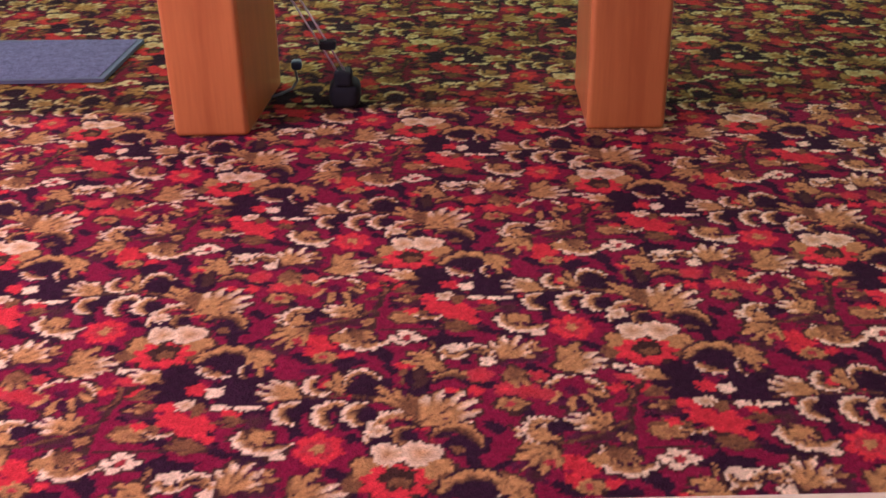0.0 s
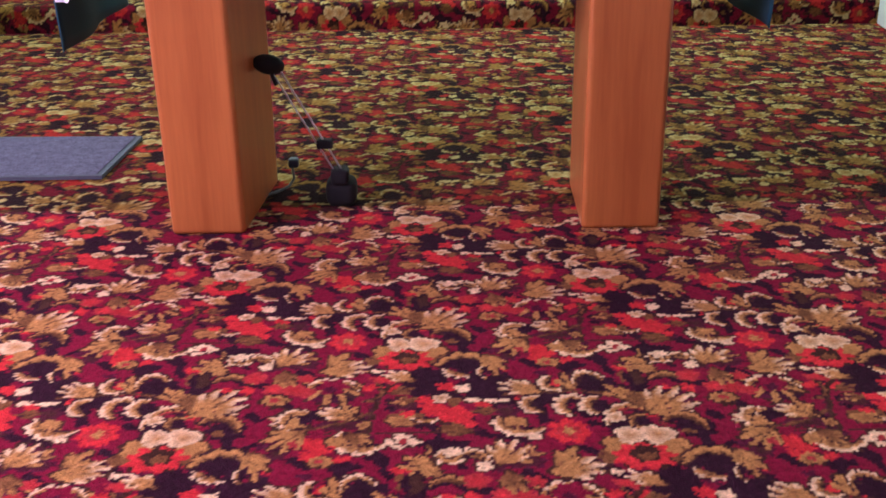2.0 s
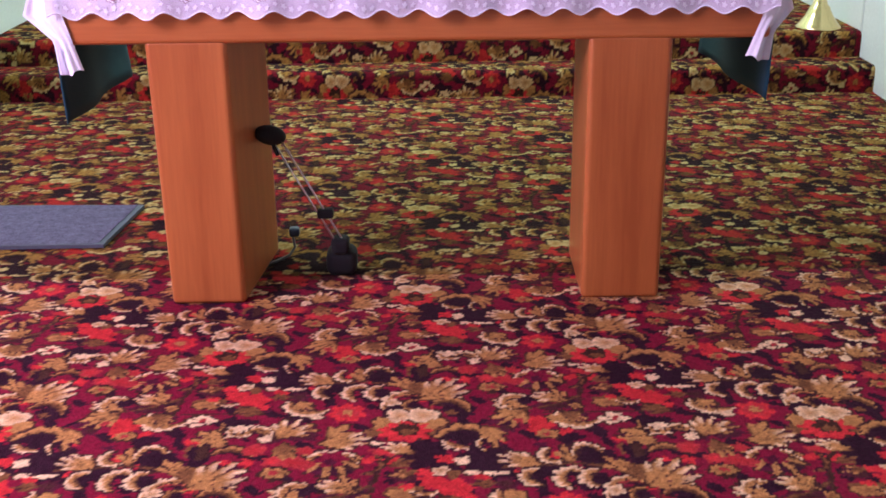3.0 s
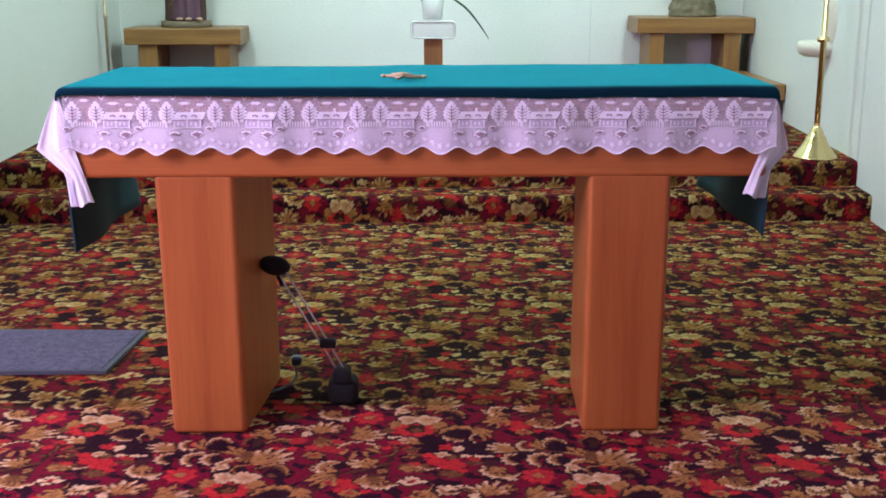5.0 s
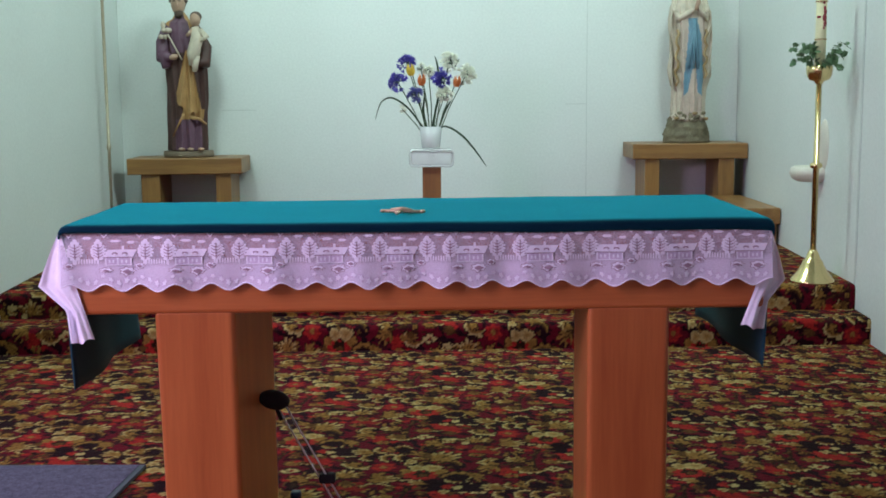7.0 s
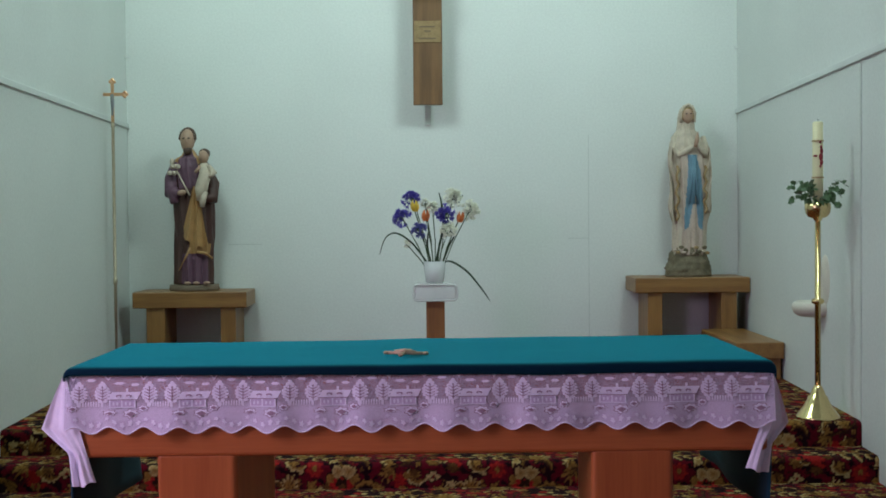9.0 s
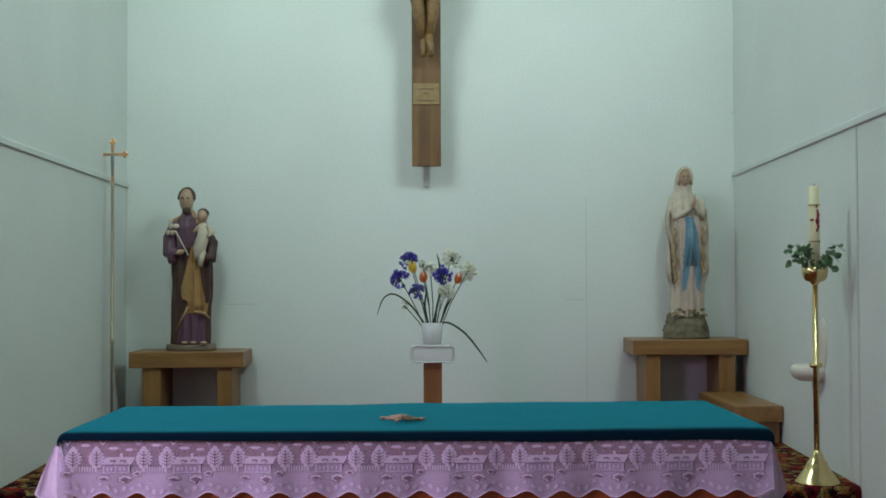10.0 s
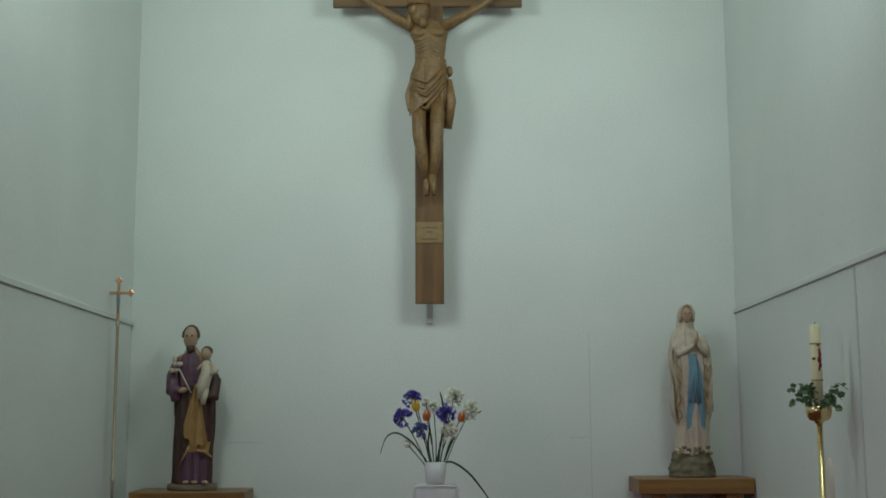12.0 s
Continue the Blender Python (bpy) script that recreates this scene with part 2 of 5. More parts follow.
def carpet_material(name, pile, ground):
    """Cut-pile carpet: dyed tufts from the mesh's own colours, tuft speckle and relief; pile tints the dyes, in the
    sanctuary for its dimmer, greener light.
    """
    m = bpy.data.materials.new(name)
    m.use_nodes = True
    nt = m.node_tree
    b = nt.nodes["Principled BSDF"]
    tc = nt.nodes.new("ShaderNodeTexCoord")
    if ground:
        # crimson ground that runs into dark plum patches
        g = nt.nodes.new("ShaderNodeTexNoise")
        g.inputs["Scale"].default_value, g.inputs["Detail"].default_value = 15, 5
        gr = nt.nodes.new("ShaderNodeValToRGB")
        gr.color_ramp.elements[0].position, gr.color_ramp.elements[0].color = 0.40, (0.026, 0.006, 0.026, 1)
        gr.color_ramp.elements[1].position, gr.color_ramp.elements[1].color = 0.53, (0.245, 0.006, 0.036, 1)
        nt.links.new(tc.outputs["Object"], g.inputs["Vector"])
        nt.links.new(g.outputs["Fac"], gr.inputs["Fac"])
        src = gr.outputs["Color"]
    else:
        at = nt.nodes.new("ShaderNodeVertexColor")
        at.layer_name = "dye"
        src = at.outputs["Color"]
    n1 = nt.nodes.new("ShaderNodeTexNoise")
    n1.inputs["Scale"].default_value, n1.inputs["Detail"].default_value = 260, 2
    n2 = nt.nodes.new("ShaderNodeTexNoise")
    n2.inputs["Scale"].default_value, n2.inputs["Detail"].default_value = 70, 3
    n3 = nt.nodes.new("ShaderNodeTexNoise")
    n3.inputs["Scale"].default_value, n3.inputs["Detail"].default_value = 1.7, 3
    for n in (n1, n2, n3):
        nt.links.new(tc.outputs["Object"], n.inputs["Vector"])
    s = nt.nodes.new("ShaderNodeMath")
    s.operation = "ADD"
    nt.links.new(n1.outputs["Fac"], s.inputs[0])
    nt.links.new(n2.outputs["Fac"], s.inputs[1])
    s2 = nt.nodes.new("ShaderNodeMath")
    s2.operation = "MULTIPLY_ADD"
    s2.inputs[1].default_value = 0.4
    nt.links.new(n3.outputs["Fac"], s2.inputs[0])
    nt.links.new(s.outputs[0], s2.inputs[2])
    r = nt.nodes.new("ShaderNodeMapRange")
    r.inputs["From Min"].default_value, r.inputs["From Max"].default_value = 0.8, 1.6
    r.inputs["To Min"].default_value, r.inputs["To Max"].default_value = 0.70, 1.26
    nt.links.new(s2.outputs[0], r.inputs["Value"])
    mul = nt.nodes.new("ShaderNodeVectorMath")
    mul.operation = "SCALE"
    nt.links.new(src, mul.inputs[0])
    nt.links.new(r.outputs[0], mul.inputs["Scale"])
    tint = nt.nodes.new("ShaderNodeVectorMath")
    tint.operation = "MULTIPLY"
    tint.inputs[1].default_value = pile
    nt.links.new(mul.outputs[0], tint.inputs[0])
    nt.links.new(tint.outputs[0], b.inputs["Base Color"])
    bp = nt.nodes.new("ShaderNodeBump")
    bp.inputs["Strength"].default_value, bp.inputs["Distance"].default_value = 0.6, 0.006
    nt.links.new(s.outputs[0], bp.inputs["Height"])
    nt.links.new(bp.outputs["Normal"], b.inputs["Normal"])
    b.inputs["Roughness"].default_value = 1.0
    b.inputs["Specular IOR Level"].default_value = 0.1
    return m


# the second tint puts the sanctuary's dim greenish light into the carpet colour
NAVE_TINT, SANCTUARY_SHADE = (0.96, 0.92, 0.92), (0.54, 0.585, 0.40)
C_GROUND = carpet_material("carpet_ground", NAVE_TINT, True)
C_DYE = carpet_material("carpet_tufts", NAVE_TINT, False)
C_GROUND2 = carpet_material("carpet_ground_shaded", SANCTUARY_SHADE, True)
C_DYE2 = carpet_material("carpet_tufts_shaded", SANCTUARY_SHADE, False)

YARN = {"C": (0.80, 0.55, 0.32), "T": (0.47, 0.222, 0.072), "O": (0.19, 0.078, 0.030), "B": (0.056, 0.021, 0.015), "P": (0.030, 0.007, 0.017),
        "S": (0.58, 0.030, 0.036), "R": (0.40, 0.035, 0.040), "K": (0.200, 0.007, 0.030), "D": (0.085, 0.009, 0.028)}


class Motif:
    """One repeat of the woven pattern: coloured shapes, each laid over the one before, lengths in metres."""

    def __init__(self):
        self.v, self.c, self.f, self.rng = [], [], [], random.Random(5)

    def put(self, x, y, yarn):
        j = 0.0026
        self.v.append((x + self.rng.uniform(-j, j), y + self.rng.uniform(-j, j)))
        k = self.rng.uniform(0.70, 1.22)
        self.c.append(tuple(q * k for q in YARN[yarn]))
        return len(self.v) - 1

    def dot(self, u, v, ru, rv, yarns, lobes=0, tilt=0):
        """A round patch with a lobed rim; two yarns run from its middle to its rim."""
        t, n = radians(tilt), max(14, 8 * lobes)
        mid = self.put(u, v, yarns[0])
        ring = []
        for i in range(n):
            a = 2 * math.pi * i / n
            k = 0.74 + 0.32 * abs(math.cos(lobes * a / 2 + lobes)) if lobes else 1.0
            x, y = ru * k * math.cos(a), rv * k * math.sin(a)
            ring.append(self.put(u + x * math.cos(t) - y * math.sin(t), v + x * math.sin(t) + y * math.cos(t), yarns[-1]))
        for i in range(n):
            self.f.append((mid, ring[i], ring[(i + 1) % n]))

    def bands(self, rows):
        for p, q in zip(rows, rows[1:]):
            for k in range(len(p) - 1):
                self.f.append((p[k], q[k], q[k + 1], p[k + 1]))

    def hook(self, u, v, ru, rv, a0, a1, thick, yarns):
        """A curled leaf: a crescent along an oval from a0 to a1 degrees, slim at its root and full at its tip, notched on the outer side, over a dark hollow."""
        n = max(12, round(abs(a1 - a0) / 11))
        for shade in (True, False):
            rows = []
            for i in range(n + 1):
                t = i / n
                a = radians(a0 + (a1 - a0) * t)
                full = thick * (0.42 + 0.58 * math.sin(math.pi * (0.08 + 0.84 * t ** 1.25))) * (1.0 if t < 0.93 else 0.62)
                co, si = ru * math.cos(a), rv * math.sin(a)
                if shade:
                    rows.append([self.put(u + co * k, v + si * k, "P") for k in (1.05, 1.0 - full - 0.10)])
                else:
                    rim = 1.0 + (0.055, -0.07, 0.02)[i % 3]
                    rows.append([self.put(u + co * k, v + si * k, c) for k, c in
                                 ((rim, yarns[2]), (1.0 - 0.28 * full, yarns[2]), (1.0 - 0.42 * full, yarns[1]), (1.0 - 0.68 * full, yarns[1] if i % 3 else "B"), (1.0 - full, yarns[0]))])
            self.bands(rows)

    def lobe(self, u, v, a, length, breadth, yarns):
        """One finger of a leaf, from its root at u, v."""
        co, si = math.cos(a), math.sin(a)
        rows = []
        for p, w in ((0.0, 0.20), (0.30, 0.62), (0.58, 1.0), (0.82, 0.86), (1.0, 0.30)):
            c = yarns[0] if p < 0.2 else yarns[1] if p < 0.7 else yarns[2]
            rows.append([self.put(u + p * length * co - s * w * breadth * si, v + p * length * si + s * w * breadth * co, ("B" if p < 0.75 else yarns[1]) if s > 0.45 else c) for s in (-0.5, -0.22, 0.02, 0.5)])
        self.bands(rows)

    def fan(self, u, v, du, dv, n, spread, yarns):
        """A leaf of several fingers that spread from one root."""
        size, mid = math.hypot(du, dv), math.atan2(dv, du)
        self.lobe(u - 0.06 * du, v - 0.06 * dv, mid, size * 1.02, size * 0.015 * spread ** 0.9, "BPD")
        for i in range(n):
            k = 2 * i / (n - 1) - 1
            self.lobe(u, v, mid + radians(spread) / 2 * k, size * (1.04 - 0.30 * k * k), size * (0.13 + 0.34 / n), yarns)

    def stem(self, p, q, r, width, yarns):
        """A stem through three points."""
        rows, n = [], 14
        for i in range(n + 1):
            t = i / n
            x, y = (a * (1 - t) ** 2 + 2 * b * t * (1 - t) + c * t * t for a, b, c in zip(p, q, r))
            dx, dy = (2 * (b - a) * (1 - t) + 2 * (c - b) * t for a, b, c in zip(p, q, r))
            k = width / 2 / math.hypot(dx, dy)
            rows.append([self.put(x - dy * k * s, y + dx * k * s, c) for s, c in zip((-1, 0.2, 1), yarns)])
        self.bands(rows)


def motif():
    m = Motif()
    # broken flecks between the figures
    for q in range(70):
        m.dot(m.rng.uniform(0, 0.914), m.rng.uniform(-0.19, 0.196), m.rng.uniform(0.008, 0.022), m.rng.uniform(0.006, 0.016), m.rng.choice("PPBKKDSS"), 4, m.rng.uniform(-60, 60))
    # dark patches of the ground
    m.dot(-0.125, 0.128, 0.030, 0.041, 'P', 5, 0)
    m.dot(0.076, 0.178, 0.044, 0.046, 'P', 5, 0)
    m.dot(0.101, 0.022, 0.038, 0.025, 'P', 5, 0)
    m.dot(0.250, 0.008, 0.042, 0.031, 'P', 5, 0)
    m.dot(0.253, -0.099, 0.044, 0.030, 'P', 5, 0)
    m.dot(0.053, 0.078, 0.035, 0.030, 'P', 5, 0)
    m.dot(-0.016, 0.129, 0.063, 0.025, 'P', 5, 0)
    m.dot(0.632, 0.202, 0.048, 0.073, 'P', 5, 0)
    m.dot(0.751, 0.178, 0.049, 0.058, 'P', 5, 0)
    m.dot(0.723, 0.270, 0.043, 0.042, 'P', 5, 0)
    m.dot(0.670, -0.047, 0.054, 0.024, 'P', 5, 0)
    m.dot(0.496, -0.116, 0.027, 0.015, 'P', 5, 0)
    m.dot(-0.067, 0.101, 0.035, 0.030, 'P', 5, 0)
    m.dot(0.159, 0.098, 0.035, 0.033, 'P', 5, 0)
    m.dot(0.425, 0.066, 0.035, 0.021, 'P', 5, 0)
    m.dot(0.357, -0.072, 0.021, 0.025, 'BD', 6, 0)
    m.dot(0.366, 0.282, 0.044, 0.025, 'BD', 6, 0)
    m.dot(0.700, 0.009, 0.043, 0.017, 'BD', 6, 0)
    m.dot(0.595, 0.103, 0.037, 0.015, 'BD', 6, 0)
    m.dot(0.307, 0.268, 0.022, 0.022, 'BD', 6, 0)
    m.dot(0.468, 0.028, 0.053, 0.018, 'BD', 6, 0)
    m.dot(0.799, 0.080, 0.027, 0.024, 'BD', 6, 0)
    m.dot(0.061, -0.096, 0.021, 0.023, 'BD', 6, 0)
    # thick brown stems
    m.stem((0.521, -0.012), (0.523, 0.118), (0.572, 0.210), 0.015, 'BBD')
    m.stem((0.343, -0.003), (0.448, 0.013), (0.527, 0.076), 0.008, 'BOB')
    m.stem((-0.122, 0.142), (0.061, 0.178), (0.145, 0.120), 0.008, 'BOB')
    m.stem((0.138, 0.132), (0.188, 0.092), (0.190, 0.005), 0.009, 'BRB')
    # the feather of curling leaves
    m.fan(-0.046, 0.151, -0.076, 0.041, 5, 62, 'TTC')
    m.fan(0.021, 0.160, -0.010, 0.070, 3, 50, 'OTT')
    m.hook(-0.014, 0.190, 0.033, 0.033, -50, -255, 0.70, 'BTC')
    m.hook(0.059, 0.200, 0.035, 0.044, 215, 5, 0.42, 'BTC')
    m.hook(-0.057, 0.104, 0.034, 0.036, 75, 290, 0.74, 'BTC')
    m.hook(0.019, 0.100, 0.041, 0.044, 55, 265, 0.68, 'BTC')
    m.hook(0.068, 0.101, 0.039, 0.037, 80, 268, 0.74, 'BTC')
    m.hook(0.131, 0.044, 0.057, 0.067, 25, 205, 0.36, 'OTC')
    m.hook(0.132, 0.044, 0.042, 0.047, 25, 190, 0.24, 'BRT')
    m.dot(0.098, 0.051, 0.019, 0.019, 'TC', 4, 0)
    m.hook(0.148, 0.036, 0.027, 0.027, 55, 295, 0.52, 'BOT')
    m.fan(0.127, 0.127, -0.035, 0.054, 3, 60, 'OTT')
    m.fan(0.159, 0.089, -0.025, 0.084, 4, 50, 'OOT')
    m.fan(0.166, 0.069, 0.088, 0.084, 6, 82, 'TTC')
    m.fan(0.172, 0.076, 0.050, 0.021, 3, 40, 'OTT')
    m.hook(0.228, 0.014, 0.047, 0.058, 155, -15, 0.50, 'BOT')
    m.dot(0.233, -0.001, 0.012, 0.011, 'O', 4, 0)
    # leaves round the dark oval
    m.fan(0.211, 0.235, -0.074, 0.048, 4, 50, 'OTT')
    m.dot(0.136, 0.217, 0.011, 0.026, 'O', 4, 0)
    m.hook(0.225, 0.168, 0.050, 0.068, 150, 25, 0.34, 'BOT')
    m.dot(0.161, 0.202, 0.025, 0.050, 'P', 4, 0)
    m.dot(0.166, 0.209, 0.015, 0.033, 'B', 4, 0)
    m.hook(0.253, 0.268, 0.053, 0.059, 175, 15, 0.46, 'OTC')
    m.dot(0.291, 0.268, 0.016, 0.016, 'C', 4, 0)
    m.dot(0.223, 0.313, 0.021, 0.018, 'C', 4, 0)
    # great blossom
    m.dot(0.133, -0.069, 0.076, 0.061, 'B', 8, 0)
    m.dot(0.067, -0.091, 0.022, 0.023, 'O', 5, 0)
    m.dot(0.199, -0.081, 0.025, 0.026, 'O', 5, 0)
    m.dot(0.087, -0.053, 0.029, 0.032, 'TT', 3, 0)
    m.dot(0.189, -0.049, 0.033, 0.032, 'TT', 3, 0)
    m.dot(0.118, -0.014, 0.032, 0.030, 'TC', 3, 0)
    m.dot(0.170, -0.013, 0.037, 0.033, 'TC', 3, 0)
    m.dot(0.132, -0.089, 0.059, 0.045, 'SS', 9, 0)
    m.dot(0.135, -0.080, 0.032, 0.030, 'B', 5, 0)
    m.dot(0.139, -0.089, 0.018, 0.014, 'O', 5, 0)
    # scarlet flower
    m.dot(0.000, 0.000, 0.049, 0.049, 'K', 7, 0)
    m.dot(0.000, 0.000, 0.041, 0.043, 'SS', 7, 0)
    m.dot(0.000, 0.000, 0.024, 0.025, 'SR', 7, 0)
    m.dot(-0.000, 0.002, 0.013, 0.014, 'T', 5, 0)
    # heart-shaped blossom
    m.dot(0.440, 0.168, 0.058, 0.057, 'B', 7, 0)
    m.fan(0.442, 0.197, -0.011, -0.085, 7, 165, 'OTT')
    m.hook(0.439, 0.158, 0.058, 0.060, 172, 8, 0.30, 'OTC')
    m.dot(0.440, 0.181, 0.034, 0.033, 'KK', 6, 0)
    m.dot(0.437, 0.168, 0.014, 0.016, 'D', 4, 0)
    # scarlet lilies
    m.dot(0.383, 0.217, 0.021, 0.017, 'SR', 5, -20)
    m.dot(0.362, 0.166, 0.048, 0.023, 'SR', 5, -20)
    m.dot(0.317, 0.174, 0.020, 0.022, 'SR', 5, -20)
    m.dot(0.273, 0.220, 0.025, 0.026, 'SR', 5, -20)
    m.dot(0.543, 0.207, 0.029, 0.013, 'SR', 5, -20)
    m.dot(0.633, 0.123, 0.026, 0.015, 'SS', 5, -25)
    m.dot(0.661, 0.082, 0.042, 0.025, 'SS', 5, -25)
    m.dot(0.696, 0.065, 0.038, 0.034, 'SS', 5, -25)
    m.dot(0.724, 0.029, 0.013, 0.014, 'SS', 5, -25)
    m.dot(0.678, 0.179, 0.022, 0.020, 'SS', 5, -25)
    m.dot(0.751, 0.104, 0.021, 0.010, 'SS', 5, -25)
    m.dot(0.422, -0.043, 0.022, 0.027, 'SS', 5, 30)
    m.dot(0.414, -0.084, 0.015, 0.020, 'SS', 5, 30)
    m.dot(0.441, -0.067, 0.020, 0.012, 'SS', 5, 30)
    m.dot(0.479, -0.093, 0.018, 0.010, 'SS', 5, 30)
    m.fan(0.330, 0.252, 0.021, -0.071, 4, 55, 'OOT')
    m.dot(0.327, 0.126, 0.028, 0.019, 'OT', 6, 0)
    m.dot(0.327, 0.128, 0.010, 0.009, 'R', 4, 0)
    # sprig with the pale leaf
    m.fan(0.402, 0.024, -0.072, 0.033, 5, 58, 'TTC')
    m.hook(0.377, 0.050, 0.036, 0.040, 255, 45, 0.62, 'TTC')
    m.dot(0.399, 0.050, 0.014, 0.018, 'P', 4, 0)
    m.fan(0.496, 0.052, -0.075, 0.037, 4, 46, 'TTC')
    m.fan(0.486, 0.055, -0.018, 0.057, 3, 50, 'OTT')
    m.fan(0.396, 0.006, -0.057, -0.062, 5, 85, 'OTT')
    m.dot(0.382, -0.043, 0.010, 0.012, 'R', 4, 0)
    m.hook(0.510, -0.030, 0.053, 0.049, 135, 345, 0.55, 'OTC')
    m.fan(0.482, 0.004, 0.039, -0.052, 5, 60, 'BOT')
    m.dot(0.463, -0.033, 0.017, 0.018, 'T', 5, 0)
    m.dot(0.440, -0.101, 0.025, 0.018, 'OT', 7, 0)
    m.dot(0.440, -0.101, 0.009, 0.008, 'R', 4, 0)
    m.dot(0.514, 0.027, 0.015, 0.014, 'OT', 4, 0)
    # tan acanthus and the small leaves beside it
    m.fan(0.411, 0.247, 0.099, 0.025, 5, 62, 'TTC')
    m.fan(0.423, 0.266, 0.038, 0.063, 3, 45, 'OTT')
    m.dot(0.531, 0.246, 0.016, 0.008, 'C', 3, 0)
    m.fan(0.324, 0.291, 0.071, 0.031, 4, 60, 'BOT')
    m.fan(0.613, 0.202, -0.066, 0.039, 4, 46, 'OTC')
    m.hook(0.519, 0.160, 0.027, 0.043, 60, -115, 0.28, 'BOO')
    m.fan(0.561, 0.152, 0.050, 0.021, 3, 50, 'BOO')
    m.fan(0.617, 0.130, -0.052, -0.016, 3, 40, 'OOT')
    # the great arch
    m.hook(0.721, 0.257, 0.069, 0.073, 168, -25, 0.40, 'BTT')
    m.fan(0.760, 0.320, 0.034, -0.072, 4, 52, 'OTT')
    m.hook(0.707, 0.249, 0.037, 0.033, 170, 310, 0.62, 'OTC')
    m.hook(0.765, 0.241, 0.021, 0.032, 110, 260, 0.42, 'BTC')
    m.dot(0.713, 0.171, 0.018, 0.018, 'CC', 4, 0)
    m.dot(0.667, 0.131, 0.020, 0.016, 'TC', 4, 0)
    m.dot(0.692, 0.115, 0.014, 0.019, 'O', 4, 0)
    m.dot(0.730, 0.123, 0.016, 0.010, 'CC', 3, 0)
    m.dot(0.777, 0.121, 0.027, 0.007, 'CC', 3, 0)
    # small flowers
    m.dot(0.595, 0.050, 0.042, 0.029, 'O', 7, 0)
    m.dot(0.590, 0.044, 0.032, 0.019, 'OT', 7, 0)
    m.dot(0.599, 0.070, 0.015, 0.011, 'S', 4, 0)
    m.hook(0.637, 0.059, 0.029, 0.024, 195, 345, 0.52, 'OTC')
    m.dot(0.591, -0.016, 0.018, 0.011, 'CC', 3, 0)
    m.dot(0.571, -0.035, 0.015, 0.010, 'CC', 3, 0)
    m.dot(0.613, -0.035, 0.015, 0.012, 'CC', 3, 0)
    m.dot(0.587, -0.051, 0.014, 0.009, 'CC', 3, 0)
    m.dot(0.596, -0.032, 0.009, 0.010, 'R', 4, 0)
    m.fan(0.730, -0.002, -0.068, 0.020, 4, 44, 'BOO')
    m.fan(0.783, 0.083, -0.057, -0.006, 3, 40, 'BOO')
    m.fan(0.651, -0.112, -0.051, 0.026, 3, 44, 'OTT')
    m.hook(0.635, -0.061, 0.014, 0.020, 60, -80, 0.45, 'OTT')
    m.hook(0.686, -0.084, 0.029, 0.027, 150, 355, 0.60, 'TTC')
    m.hook(0.727, -0.094, 0.032, 0.034, 175, -10, 0.52, 'OTC')
    m.hook(0.822, 0.034, 0.055, 0.049, 150, 335, 0.58, 'BTC')
    m.fan(0.796, 0.060, 0.030, -0.048, 4, 55, 'OTT')
    m.fan(0.773, -0.114, 0.037, 0.080, 5, 80, 'OTC')
    m.dot(0.847, -0.016, 0.013, 0.012, 'C', 4, 0)
    return m


CARPET_TURN = radians(-1.1)
CARPET_ORIGIN = (-0.218, 1.419)
REPEAT_U, REPEAT_V, CELLS_U, CELLS_V = 0.914, 0.386, 304, 128


def dyed_cell():
    """The dyes of one repeat, tuft by tuft, in a half-drop lattice."""
    m = motif()
    cell = np.empty((CELLS_V, CELLS_U, 3))
    cell[:] = YARN["K"]
    bare = np.ones((CELLS_V, CELLS_U), dtype=bool)
    pts = np.array(m.v) * (CELLS_U / REPEAT_U, CELLS_V / REPEAT_V)
    cols = np.array(m.c)
    for face in m.f:
        for tri in ((face[0], face[1], face[2]), (face[0], face[2], face[-1]))[:len(face) - 2]:
            (ax, ay), (bx, by), (cx, cy) = pts[list(tri)]
            area = (bx - ax) * (cy - ay) - (by - ay) * (cx - ax)
            if abs(area) < 1e-6:
                continue
            xs = np.arange(math.floor(min(ax, bx, cx)), math.ceil(max(ax, bx, cx)) + 1)
            ys = np.arange(math.floor(min(ay, by, cy)), math.ceil(max(ay, by, cy)) + 1)
            gx, gy = np.meshgrid(xs, ys)
            wb = ((gx - ax) * (cy - ay) - (gy - ay) * (cx - ax)) / area
            wc = ((bx - ax) * (gy - ay) - (by - ay) * (gx - ax)) / area
            inside = (wb >= -0.02) & (wc >= -0.02) & (wb + wc <= 1.02)
            if not inside.any():
                continue
            gx, gy, wb, wc = gx[inside], gy[inside], wb[inside, None], wc[inside, None]
            row = gy // CELLS_V
            bare[gy % CELLS_V, (gx - row * (CELLS_U // 2)) % CELLS_U] = False
            cell[gy % CELLS_V, (gx - row * (CELLS_U // 2)) % CELLS_U] = cols[tri[0]] * (1 - wb - wc) + cols[tri[1]] * wb + cols[tri[2]] * wc
    # dark yarn that edges the pale leaves, and plum that shades into the crimson ground
    pale = cell[..., 1] > 0.12
    near = np.zeros_like(pale)
    for dv in range(-1, 2):
        for du in range(-2, 3):
            near |= np.roll(pale, (dv, du), (0, 1))
    gv, gu = np.mgrid[0:CELLS_V, 0:CELLS_U]
    wave = sum(np.sin(2 * math.pi * (a * gu / CELLS_U + (b + a / 2) * gv / CELLS_V) + c) for a, b, c in ((5, 1, 0.3), (-7, 2, 1.1), (11, -3, 2.0), (4, 4, 0.7), (-13, 5, 4.0)))
    cell[bare & near] = YARN["B"]
    cell[bare & ~near & (wave > 1.35)] = YARN["P"]
    return cell


CELL = dyed_cell()


